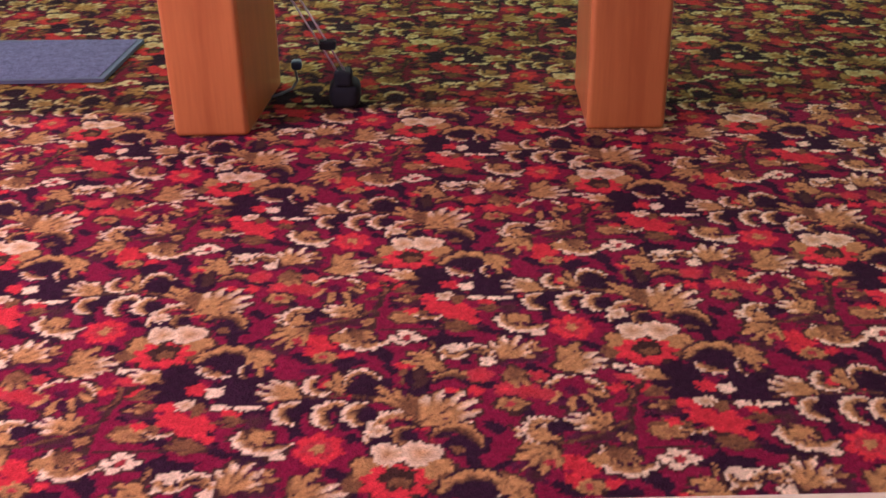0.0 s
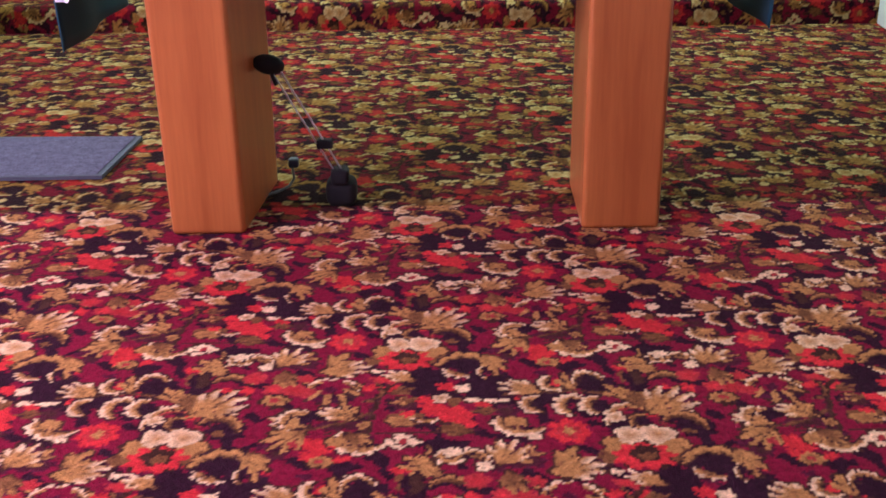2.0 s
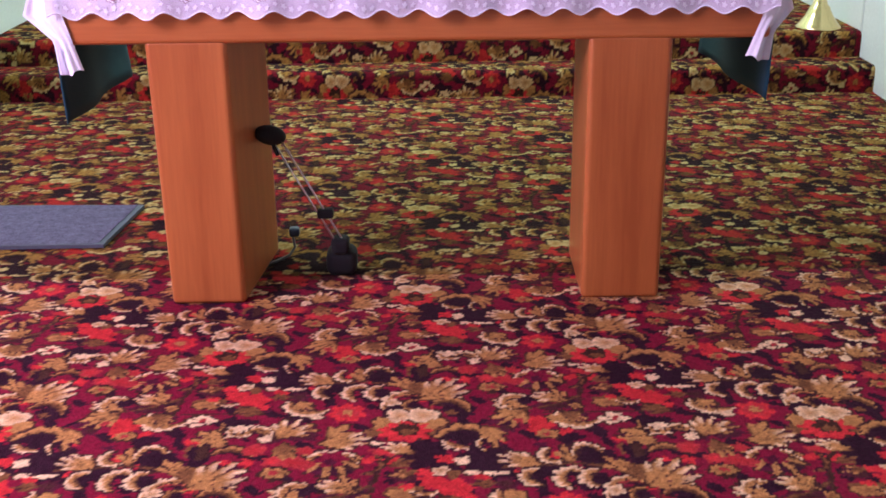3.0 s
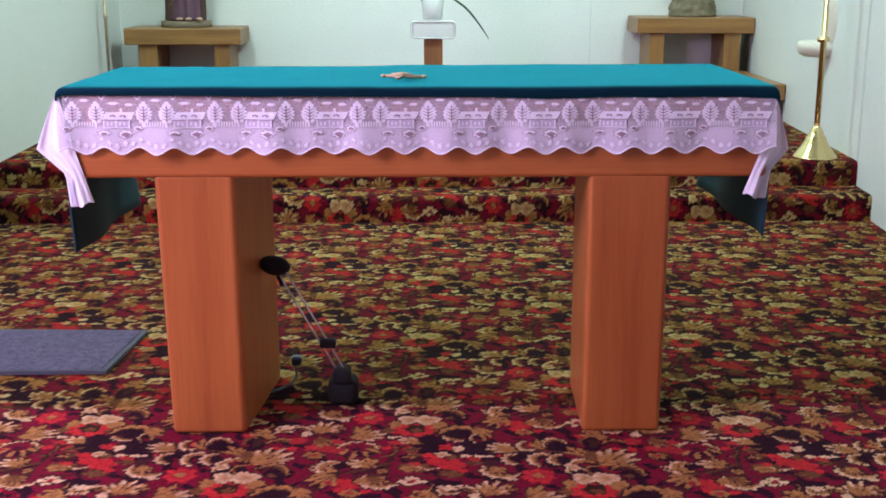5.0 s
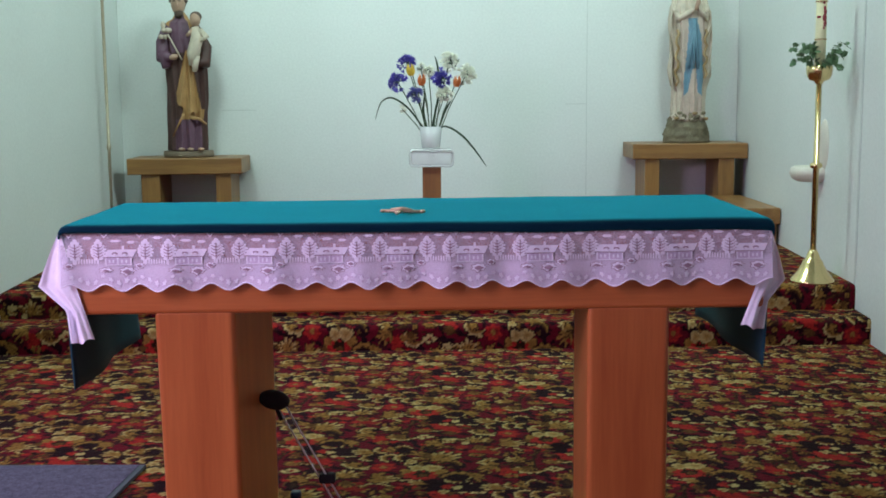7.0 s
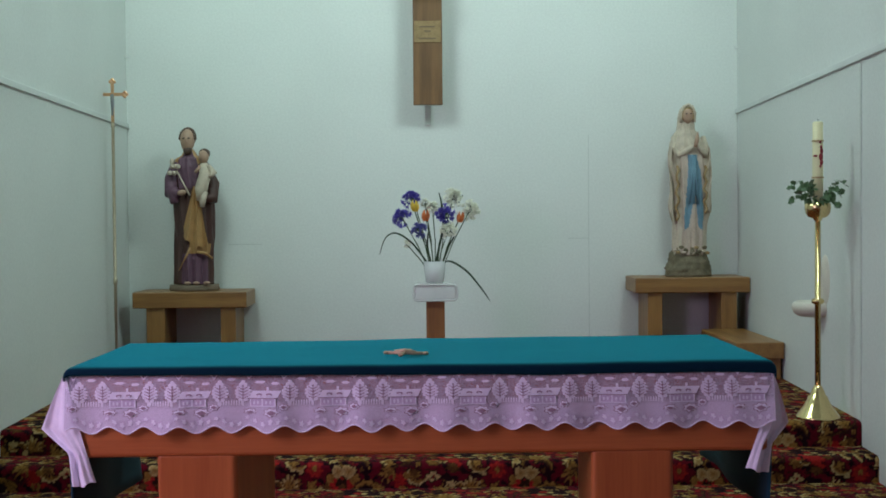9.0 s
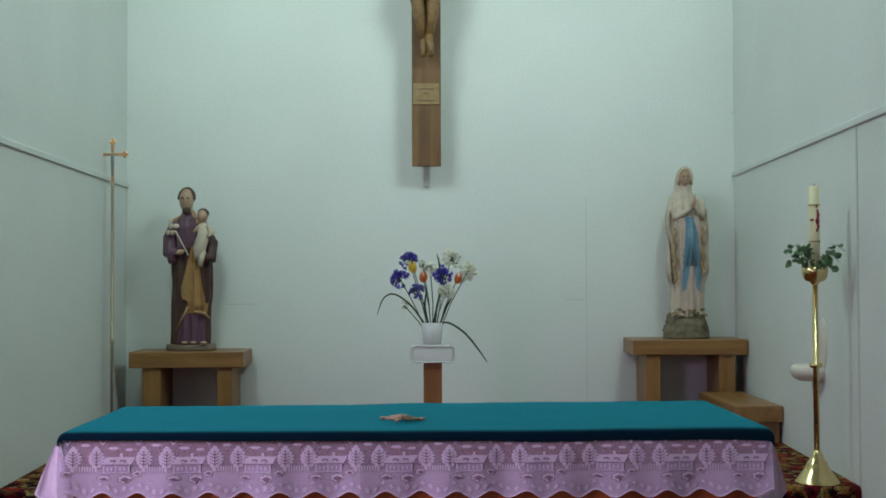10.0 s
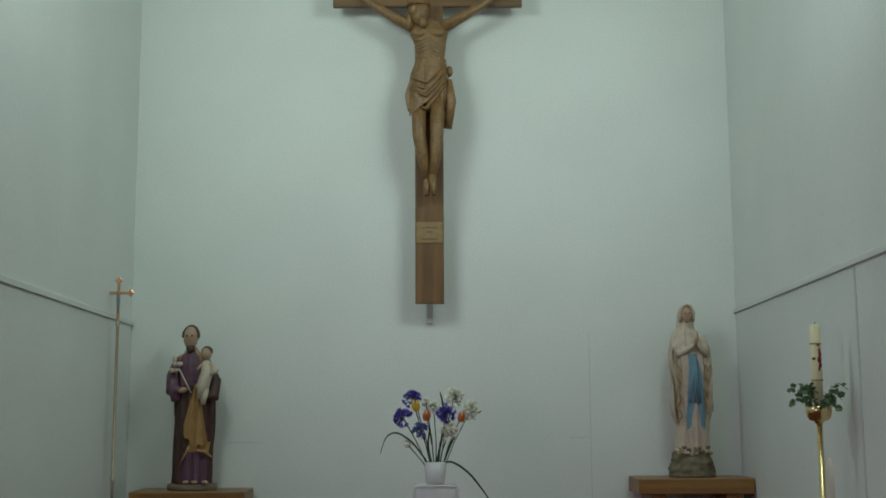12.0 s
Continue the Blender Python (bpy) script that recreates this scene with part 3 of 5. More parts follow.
def woven(name, place, s0, s1, tuft, mats, parent, label, x0, x1):
    """A sheet of dyed tufts; place(x, s, h) maps the unrolled carpet to the world, s0 to s1 is its run, tuft the spacing across and along."""
    rng = np.random.default_rng(7)
    nx, ns = max(2, round((x1 - x0) / tuft[0])), max(2, round((s1 - s0) / tuft[1]))
    xs, ss = np.linspace(x0, x1, nx + 1), np.linspace(s0, s1, ns + 1)
    gx, gs = np.meshgrid(xs, ss)
    px = gx + rng.uniform(-0.0022, 0.0022, gx.shape) - CARPET_ORIGIN[0]
    ps = gs + rng.uniform(-0.0022, 0.0022, gx.shape) - CARPET_ORIGIN[1]
    co, si = math.cos(CARPET_TURN), math.sin(CARPET_TURN)
    u = np.rint((px * co + ps * si) * CELLS_U / REPEAT_U).astype(int)
    v = np.rint((ps * co - px * si) * CELLS_V / REPEAT_V).astype(int)
    dye = CELL[v % CELLS_V, (u - (v // CELLS_V) * (CELLS_U // 2)) % CELLS_U] * rng.uniform(0.86, 1.14, gx.shape)[..., None]
    height = rng.uniform(0.0008, 0.0022, gx.shape)
    verts = [place(x, s, h) for s, row in zip(ss, height) for x, h in zip(xs, row)]
    q = (np.arange(ns)[:, None] * (nx + 1) + np.arange(nx)).ravel()
    me = bpy.data.meshes.new(name)
    me.from_pydata(verts, [], np.column_stack([q, q + 1, q + nx + 2, q + nx + 1]).tolist())
    att = me.color_attributes.new("dye", "FLOAT_COLOR", "POINT")
    att.data.foreach_set("color", np.concatenate([dye, np.ones(gx.shape + (1,))], 2).astype(np.float32).ravel())
    me.materials.append(mats)
    me.polygons.foreach_set("use_smooth", np.ones(len(me.polygons), dtype=bool))
    ob = new(name, me)
    ob.parent = parent
    return tagged(ob, label, kind="stuff")


def profile(s):
    """The unrolled carpet of the sanctuary: level floor, two bull-nosed steps, upper floor. Returns y, z and the normal."""
    r = 0.028
    for y, z in ((Y1, R1), (Y2, R2)):
        lo = z - R1
        if s < y:
            return s, lo, 0.0, 1.0
        s -= y
        if s < R1 - r:
            return y, lo + s, -1.0, 0.0
        s -= R1 - r
        q = r * math.pi / 2
        if s < q:
            a = s / r
            return y + r - r * math.cos(a), z - r + r * math.sin(a), -math.cos(a), math.sin(a)
        s = s - q + y + r
    return s, R2, 0.0, 1.0


def over_steps(x, s, h):
    y, z, ny, nz = profile(s)
    return (x, y + ny * h, z + nz * h)


# here the painted change of light begins; the carpet pattern runs on
TINT_EDGE_Y = 3.06
floor = structure("floor", box(-3.4, 3.4, -2.6, TINT_EDGE_Y, -0.1, 0.0), C_GROUND, "crimson floral carpet with tan scrolling leaves", "carpet")
floor2 = structure("floor_sanctuary", box(-3.4, 3.4, TINT_EDGE_Y, YB, -0.1, 0.0), C_GROUND2, "same floral carpet behind the altar, tinted olive for the greener light there", "carpet")
woven("woven_pattern", over_steps, 1.25, TINT_EDGE_Y, (0.0052, 0.0058), C_DYE, floor, "tan leaves and scarlet flowers", -1.5, 1.5)
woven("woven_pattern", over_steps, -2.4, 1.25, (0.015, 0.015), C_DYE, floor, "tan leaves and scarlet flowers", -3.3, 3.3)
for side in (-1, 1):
    woven("woven_pattern", over_steps, 1.25, TINT_EDGE_Y, (0.013, 0.013), C_DYE, floor, "tan leaves and scarlet flowers", min(side * 1.5, side * 3.3), max(side * 1.5, side * 3.3))
    woven("woven_pattern", over_steps, TINT_EDGE_Y, 4.22, (0.015, 0.015), C_DYE2, floor2, "leaves and flowers tinted olive for the sanctuary light", min(side * 2.43, side * 3.3), max(side * 2.43, side * 3.3))
woven("woven_pattern", over_steps, TINT_EDGE_Y, Y1 - 0.001, (0.0072, 0.0085), C_DYE2, floor2, "leaves and flowers tinted olive for the sanctuary light", XL, XR)


def step_body(y0, y1, z0, z1, x0, x1):
    bm = bmesh.new()
    pts = []
    r = 0.028
    pts.append((y0, 0.0))
    for k in range(9):
        a = k / 8 * math.pi / 2
        pts.append((y0 + r - r * math.cos(a), z1 - r + r * math.sin(a)))
    pts += [(y1, z1), (y1, 0.0)]
    for k in range(len(pts) - 1):
        bm.faces.new([bm.verts.new((x, *p)) for x, p in ((x0, pts[k]), (x1, pts[k]), (x1, pts[k + 1]), (x0, pts[k + 1]))])
    for x in (x0, x1):
        bm.faces.new([bm.verts.new((x, *p)) for p in pts])
    bmesh.ops.remove_doubles(bm, verts=bm.verts, dist=1e-5)
    bmesh.ops.recalc_face_normals(bm, faces=bm.faces)
    return bm


RUN1 = R1 - 0.028 + 0.028 * math.pi / 2
S1 = Y1 + RUN1 + (Y2 - Y1 - 0.028)
S2 = S1 + RUN1 + (YB - Y2 - 0.028)
# the steps wear the same carpet with the sanctuary light tinted in
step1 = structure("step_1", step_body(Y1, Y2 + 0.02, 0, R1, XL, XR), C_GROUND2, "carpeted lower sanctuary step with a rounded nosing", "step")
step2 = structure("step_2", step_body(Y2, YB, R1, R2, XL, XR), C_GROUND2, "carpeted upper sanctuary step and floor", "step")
woven("woven_pattern", over_steps, Y1, S1 - 0.002, (0.0072, 0.0072), C_DYE2, step1, "leaves and flowers tinted olive for the sanctuary light", XL, XR)
woven("woven_pattern", over_steps, S1, S1 + RUN1 + 1.7, (0.0072, 0.0085), C_DYE2, step2, "leaves and flowers tinted olive for the sanctuary light", XL, XR)

# vertical board joints and short cracks in the back wall's lining
structure("trim_joint_east", box(1.25, 1.256, YB - 0.002, YB + 0.01, 0.26, 2.0), SEAM, "faint upright board joint in the back wall", "joint")
structure("trim_crack_west", box(-1.58, -1.32, YB - 0.002, YB + 0.01, 1.160, 1.166), SEAM, "short level crack in the wall lining", "crack")
structure("trim_crack_east", box(1.09, 1.25, YB - 0.002, YB + 0.01, 1.186, 1.192), SEAM, "short level crack in the wall lining", "crack")
splayed(structure("trim_joint_side", box(XR - 0.004, XR + 0.01, 5.84, 5.865, 0.26, 2.15), SEAM, "upright cover strip on the side wall", "joint"), -SPLAY_E)


# ---------------- altar table ----------------
altar = thing("altar_table", (0, 3.2, 0), "reddish varnished timber altar table with two slab legs", "altar")
AX0, AX1, AY0, AY1, AZ0, AZ1 = -0.94, 0.878, 2.85, 3.50, 0.722, 0.951
part("tabletop", box(AX0, AX1, AY0, AY1, AZ0, AZ1, 0.012, 3), OAK_X, altar)
for lx0, lx1, tx0, tx1, back, skew in ((-0.727, -0.523, -0.740, -0.528, 3.29, 0.100), (0.409, 0.627, 0.409, 0.628, 3.22, 0.030)):
    # slab leg, a little wider at its head and set a little askew
    bm = box(lx0, lx1, 2.854, back, 0.0, AZ0 + 0.014, 0.015, 4)
    for v in bm.verts:
        k = v.co.z / AZ0
        v.co.x += ((tx0 - lx0) if v.co.x < (lx0 + lx1) / 2 else (tx1 - lx1)) * k + skew * (v.co.y - 2.854)
    part("leg", bm, OAK_Z, altar)


def sheet(bm, grid, mat=0):
    """Faces over a grid of points."""
    vs = [[bm.verts.new(p) for p in row] for row in grid]
    for a, b in zip(vs, vs[1:]):
        for i in range(len(a) - 1):
            bm.faces.new((a[i], a[i + 1], b[i + 1], b[i])).material_index = mat
    return bm


# green cloth that lies over the top and hangs down at both ends
def velvet_cloth():
    bm = bmesh.new()
    x0, x1, y0, y1, z = AX0 - 0.034, AX1 + 0.02, 2.862, 3.495, AZ1 + 0.012
    path = []
    dl, dr = 0.44, 0.40
    for i in range(15):
        path.append((x0 - 0.012 * math.sin(i / 14 * 3.0), z - 0.02 - dl + (dl) * i / 14))
    for i in range(1, 7):
        a = math.pi - i / 6 * math.pi / 2
        path.append((x0 + 0.02 + 0.02 * math.cos(a), z - 0.02 + 0.02 * math.sin(a)))
    for i in range(1, 60):
        path.append((x0 + 0.02 + (x1 - x0 - 0.04) * i / 60, z))
    for i in range(0, 7):
        a = math.pi / 2 - i / 6 * math.pi / 2
        path.append((x1 - 0.02 + 0.02 * math.cos(a), z - 0.02 + 0.02 * math.sin(a)))
    for i in range(1, 15):
        path.append((x1 + 0.012 * math.sin(i / 14 * 3.0), z - 0.02 - dr * i / 14))
    grid = []
    ny = 26
    for j in range(ny + 1):
        v = j / ny
        row = []
        for (px, pz) in path:
            hang = max(0.0, z - 0.03 - pz)
            y = y0 + (y1 - y0) * v
            dx = 0.010 * math.sin(v * 9 + px) * hang / 0.4
            dz = 0.0030 * noise.noise((px * 3, y * 3, 0.3)) + 0.0012 * noise.noise((px * 11, y * 9, 2.3)) if hang == 0 else 0
            # ragged lie of the front edge
            y += 0.075 * (1 - v) * min(1.0, hang / 0.04)
            y += (0.010 * noise.noise((px * 1.7, 2.0, 1.0))) * (1 - v) + 0.02 * (px - 0.0) * (1 - v) * 0.3
            y += 0.045 * (px / 0.95) * v + 0.14 * v * min(1.0, hang / 0.12)
            row.append((px + dx, y, pz + dz))
        grid.append(row)
    # rolled hem at the front edge
    hem = []
    for dy, dz in ((-0.0285, -0.020), (-0.0285, -0.014), (-0.0280, -0.008), (-0.024, -0.003), (-0.016, -0.001)):
        hem.append([(px, y + dy, pz + dz * (1.05 + 0.55 * (px - x0) / (x1 - x0) + 0.12 * noise.noise((px * 5, 0.0, 4.0)))) if pz > z - 0.019 else (px, y - 0.0005, pz) for (px, y, pz) in grid[0]])
    sheet(bm, hem + grid)
    return bm


cloth = tagged(part("velvet_cloth", velvet_cloth(), (VELVET, UNDERSIDE), None, "", True), "teal velvet cloth laid over the altar, hanging at both ends", "cloth")
mod = cloth.modifiers.new("thick", "SOLIDIFY")
mod.thickness, mod.offset, mod.material_offset = 0.005, -1, 1


# lace cloth under it: one skirt along the front with scalloped hem and draped corners
LACE = bpy.data.materials.new("lace_ground")
LACE.use_nodes = True
lt = LACE.node_tree
lb = lt.nodes["Principled BSDF"]
lb.inputs["Base Color"].default_value = (0.86, 0.84, 0.97, 1)
lb.inputs["Roughness"].default_value = 0.9
ltr = lt.nodes.new("ShaderNodeBsdfTransparent")
lmix = lt.nodes.new("ShaderNodeMixShader")
ltc = lt.nodes.new("ShaderNodeTexCoord")
lno = lt.nodes.new("ShaderNodeTexNoise")
lno.inputs["Scale"].default_value, lno.inputs["Detail"].default_value = 420, 2
lra = lt.nodes.new("ShaderNodeMapRange")
lra.inputs["From Min"].default_value, lra.inputs["From Max"].default_value = 0.35, 0.65
lra.inputs["To Min"].default_value, lra.inputs["To Max"].default_value = 0.25, 0.62
lt.links.new(ltc.outputs["Object"], lno.inputs["Vector"])
lt.links.new(lno.outputs["Fac"], lra.inputs["Value"])
lsx = lt.nodes.new("ShaderNodeSeparateXYZ")
lt.links.new(ltc.outputs["Object"], lsx.inputs[0])
lband = lt.nodes.new("ShaderNodeMapRange")
lband.inputs["From Min"].default_value, lband.inputs["From Max"].default_value = 0.852, 0.876
lband.inputs["To Min"].default_value, lband.inputs["To Max"].default_value = 0.46, 1.25
lt.links.new(lsx.outputs["Z"], lband.inputs["Value"])
lmul = lt.nodes.new("ShaderNodeMath")
lmul.operation = "MULTIPLY"
lt.links.new(lra.outputs[0], lmul.inputs[0])
lt.links.new(lband.outputs[0], lmul.inputs[1])
lt.links.new(lmul.outputs[0], lmix.inputs["Fac"])
lt.links.new(lb.outputs[0], lmix.inputs[1])
lt.links.new(ltr.outputs[0], lmix.inputs[2])
lt.links.new(lmix.outputs[0], lt.nodes["Material Output"].inputs["Surface"])
LACEWHITE = shader("lace_thread", (0.90, 0.91, 1.0), 0.9, grain=0.08, scale=60, fine=300, bump=0.3)

LX0, LX1, LZ = AX0 - 0.03, AX1 + 0.012, AZ1 + 0.006


def lace_front(u, v):
    """A point of the front skirt: u along the front in metres, v from 0 at the edge to 1 at the hem."""
    v = min(v, 1.0)
    drop = 0.159 + 0.0095 * math.cos(2 * math.pi * (u + 0.26) / 0.0917)
    y = AY0 - 0.006 - 0.006 * v - 0.016 * v * (0.5 + 0.5 * math.sin(u * 23.0 + 1.6 * math.sin(u * 3.1))) - 0.004 * v * math.sin(u * 51 + 2 * math.sin(u * 4.0))
    return Vector((u, y, LZ - drop * v))


lace = thing("lace_altar_cloth", (0, AY0, LZ), "white lace altar cloth with woven cottages, trees and scalloped hem", "cloth")
bm = bmesh.new()
nu = 400
sheet(bm, [[lace_front(LX0 + (LX1 - LX0) * i / nu, v / 10) for i in range(nu + 1)] for v in range(11)])
part("front_skirt", bm, LACE, lace, "thin lace net", True)

# white hem cord along the scallops
bm = bmesh.new()
tube(bm, [lace_front(LX0 + (LX1 - LX0) * i / nu, 1.0) for i in range(nu + 1)], 0.0022, 5)
part("hem", bm, LACEWHITE, lace)


def corner_drape(sign):
    """The folded corner and the end drop beside it."""
    bm = bmesh.new()
    x_edge = LX0 if sign < 0 else LX1
    # gathered corner: out from the front edge to an elbow, then down into a folded tail
    rows = []
    out, tail = (0.076, 0.318) if sign < 0 else (0.050, 0.300)
    for j in range(25):
        v = j / 24
        # out to an elbow, in again, then a tail that hangs straight
        outer = out * (v / 0.5) ** 0.9 if v < 0.5 else out - (out - 0.004) * min(1.0, (v - 0.5) / 0.22) - 0.008 * max(0.0, v - 0.72) / 0.28
        inner = -0.004 - 0.072 * v ** 1.2
        row = []
        for i in range(21):
            w = i / 20
            x = inner + (outer - inner) * w
            y = AY0 - 0.014 - 0.010 * v + 0.055 * w * min(1, v * 2) + 0.016 * v * math.sin(w * 10 + 0.6 + v) + 0.005 * v * math.sin(w * 23 + 3 * v)
            row.append((x_edge + sign * x, y, LZ - tail * v * (1 - 0.02 * math.sin(w * 8)) + 0.02 * v * v * (1 - w) - (0.010 if sign < 0 else 0.034) * (1 - v)))
        rows.append(row if sign > 0 else row[::-1])
    sheet(bm, rows)
    return bm


for sg in (-1, 1):
    part("corner_drape", corner_drape(sg), LACEWHITE, lace, "gathered white lace corner", True)
    # end drop of the lace under the green cloth
    bm = bmesh.new()
    xe = AX0 - 0.012 if sg < 0 else AX1 + 0.008
    sheet(bm, [[(xe + sg * 0.004 * math.sin(i * 0.9), AY0 + 0.02 + 0.62 * i / 40, LZ - 0.004 - (0.27 - 0.07 * i / 40 + 0.01 * math.cos(i * 1.1)) * v / 6) for i in range(41)] for v in range(7)])
    part("end_drop", bm, LACEWHITE, lace, "lace end drop", True)
bm = bmesh.new()
add_box(bm, AX0 + 0.005, AX1 - 0.005, AY0 + 0.0, AY1 - 0.02, AZ1 + 0.0005, LZ - 0.0005)
part("top_sheet", bm, LACEWHITE, lace)


# ---------------- shelves and bench ----------------
def statue_table(x0, x1, ztop, thick, legs, label, floor_z):
    t = thing("statue_table", ((x0 + x1) / 2, 8.65, floor_z), label, "side table", "statue tables")
    part("tabletop", box(x0, x1, 8.43, 8.87, ztop - thick, ztop, 0.008, 2), PINE_X, t)
    for a, b in legs:
        part("leg", box(a, b, 8.455, 8.85, floor_z, ztop - thick, 0.005, 2), PINE_Z, t)
    return t


statue_table(-2.222, -1.372, 0.820, 0.120, ((-2.125, -1.985), (-1.572, -1.458)), "yellow-brown timber side table holding the bearded statue", R2)
statue_table(1.535, 2.398, 0.894, 0.115, ((1.632, 1.742), (2.185, 2.305)), "yellow-brown timber side table holding the white statue", R2)
bench = thing("low_bench", (2.3, 8.1, R2), "low timber bench against the side wall", "bench")
part("seat", box(2.02, 2.342, 7.42, 8.40, 0.40, 0.51, 0.008, 2), PINE_Y, bench)
part("leg", box(2.12, 2.33, 7.46, 7.60, R2, 0.40, 0.005), PINE_Z, bench)
part("leg", box(2.12, 2.33, 8.22, 8.36, R2, 0.40, 0.005), PINE_Z, bench)


# ---------------- crucifix ----------------
cross = thing("wall_cross", (0, YB, 2.24), "dark brown timber wall cross with a small brass plate", "cross")
part("upright", box(-0.117, 0.107, 8.69, 8.74, 2.225, 5.15, 0.004), CROSSWOOD, cross)
part("crossbar", box(-0.775, 0.745, 8.688, 8.742, 4.625, 4.85, 0.004), CROSSBAR, cross)
part("peg", box(-0.030, 0.018, 8.86, 8.897, 2.085, 2.36, 0.003), SEAM, cross, "short painted peg under the cross")
part("bracket", box(-0.028, 0.028, 8.742, 8.897, 2.30, 2.36, 0.003), TRIM, cross, "painted wall bracket")
part("standoff", box(-0.03, 0.03, 8.742, 8.897, 4.2, 4.4), CROSSWOOD, cross)
pl = part("plaque", box(-0.108, 0.098, 8.683, 8.689, 2.70, 2.865, 0.002, 1), shader("dull_plate", (0.34, 0.235, 0.12), 0.45, 0.7, grain=0.3, scale=25, bump=0.2), cross, "worn brass plate with unreadable lines")
bm = bmesh.new()
for zz, ww in ((2.82, 0.12), (2.785, 0.05), (2.73, 0.13)):
    add_box(bm, -0.005 - ww / 2, -0.005 + ww / 2, 8.6815, 8.684, zz - 0.006, zz + 0.006)
part("engraving", bm, shader("engraved_lines", (0.18, 0.12, 0.065), 0.6), pl)

# ---------------- candlestick ----------------
CX, CY = 2.07, 5.97
stick = thing("candlestick", (CX, CY, R2), "tall polished brass floor candlestick on the carpeted step", "candlestick")
bm = bmesh.new()
lathe(bm, [(0, R2), (0.115, R2), (0.117, R2 + 0.008), (0.112, R2 + 0.016), (0.075, R2 + 0.065), (0.056, R2 + 0.10), (0.052, R2 + 0.115), (0.04, R2 + 0.125), (0.034, R2 + 0.145), (0.027, R2 + 0.16), (0.02, R2 + 0.175), (0, R2 + 0.18)], CX, CY, 40)
part("base", bm, BRASS, stick, smooth=True)
bm = bmesh.new()
lathe(bm, [(0, R2 + 0.17), (0.0155, R2 + 0.17), (0.0155, 0.872), (0.03, 0.876), (0.034, 0.888), (0.03, 0.90), (0.0155, 0.905), (0.0145, 1.35), (0, 1.35)], CX, CY, 24)
part("stem", bm, BRASS, stick, smooth=True)
bm = bmesh.new()
lathe(bm, [(0, 1.318), (0.020, 1.320), (0.024, 1.332), (0.050, 1.340), (0.063, 1.360), (0.068, 1.388), (0.068, 1.412), (0.063, 1.412), (0.050, 1.38), (0, 1.37)], CX, CY, 32)
part("cup", bm, BRASS, stick, "polished brass bowl", smooth=True)
candle = thing("paschal_candle", (CX, CY, 1.372), "ivory candle with dark red wax marks in the brass cup", "candle")
bm = bmesh.new()
lathe(bm, [(0, 1.372), (0.0285, 1.372), (0.028, 1.60), (0.027, 1.842), (0.022, 1.848), (0, 1.842)], CX, CY, 28)
part("body", bm, WAX, candle, smooth=True)
for zz, rr in ((1.55, 0.0315), (1.745, 0.031)):
    bm = bmesh.new()
    lathe(bm, [(0.027, zz - 0.004), (rr, zz - 0.004), (rr, zz + 0.004), (0.027, zz + 0.004)], CX, CY, 28)
    part("ring", bm, DULLBRASS, candle, "thin brass ring")
bm = bmesh.new()
for k, (dz, r) in enumerate(((0.0, 0.012), (-0.03, 0.009), (0.03, 0.009), (0.05, 0.007), (-0.05, 0.006), (0.08, 0.006))):
    ball(bm, (CX + 0.008 + 0.004 * math.sin(k), CY - 0.026, 1.66 + dz), (r, 0.007, r * 1.7), 0, 10, 6)
ball(bm, (CX - 0.018, CY - 0.021, 1.665), (0.014, 0.006, 0.007), 0, 10, 6)
part("wax_mark", bm, REDWAX, candle, "dark red wax ornament", True)
bm = bmesh.new()
tube(bm, [(CX, CY, 1.84), (CX + 0.002, CY, 1.862)], 0.002, 6)
part("wick", bm, RUBBER, candle)

# processional cross on a pole
PX, PY = -2.268, 8.15
proc = thing("processional_cross", (PX, PY, R2), "thin brass processional cross standing beside the side wall", "cross")
bm = bmesh.new()
lathe(bm, [(0, R2), (0.009, R2), (0.0115, 0.9), (0.0155, 0.905), (0.0155, 0.94), (0.0115, 0.945), (0.011, 2.02), (0.016, 2.03), (0.012, 2.06), (0, 2.06)], PX, PY, 14)
part("pole", bm, shader("gilt_pole", (0.47, 0.40, 0.29), 0.5, 0.35, grain=0.2, scale=15), proc, smooth=True)
bm = bmesh.new()
add_box(bm, PX - 0.011, PX + 0.011, PY - 0.007, PY + 0.007, 2.055, 2.35, 0.003)
add_box(bm, PX - 0.085, PX + 0.085, PY - 0.0065, PY + 0.0065, 2.25, 2.272, 0.003)
for ax, az in ((-0.088, 2.261), (0.088, 2.261), (0, 2.352)):
    for dx, dz in ((0.014, 0), (-0.014, 0), (0, 0.014), (0, -0.014)):
        ball(bm, (PX + ax + dx, PY, az + dz), (0.013, 0.007, 0.013), 0, 10, 6)
part("head", bm, COPPER, proc, "rosy brass trefoil cross head")
bm = bmesh.new()
tube(bm, [(PX, PY - 0.012, 2.26), (PX + 0.003, PY - 0.014, 2.20), (PX, PY - 0.011, 2.11)], [0.012, 0.014, 0.007], 8)
part("ornament", bm, shader("tarnished_silver", (0.32, 0.34, 0.36), 0.35, 0.9), proc, "small silvery ornament")

# wall bracket shaped like a shell niche
FX, FY = XR - SPLAY_E * (YB - 6.60), 6.60
font = thing("wall_bracket", (FX, FY, 0.818), "cream plaster holy water shell fixed to the side wall", "wall bracket")
bm = bmesh.new()
lathe(bm, [(0, 0.750), (0.087, 0.753), (0.120, 0.771), (0.133, 0.803), (0.125, 0.832), (0.106, 0.842), (0.096, 0.832), (0, 0.822)], FX - 0.035, FY, 36)
part("shelf", bm, PLASTER, font, smooth=True)
bm = bmesh.new()
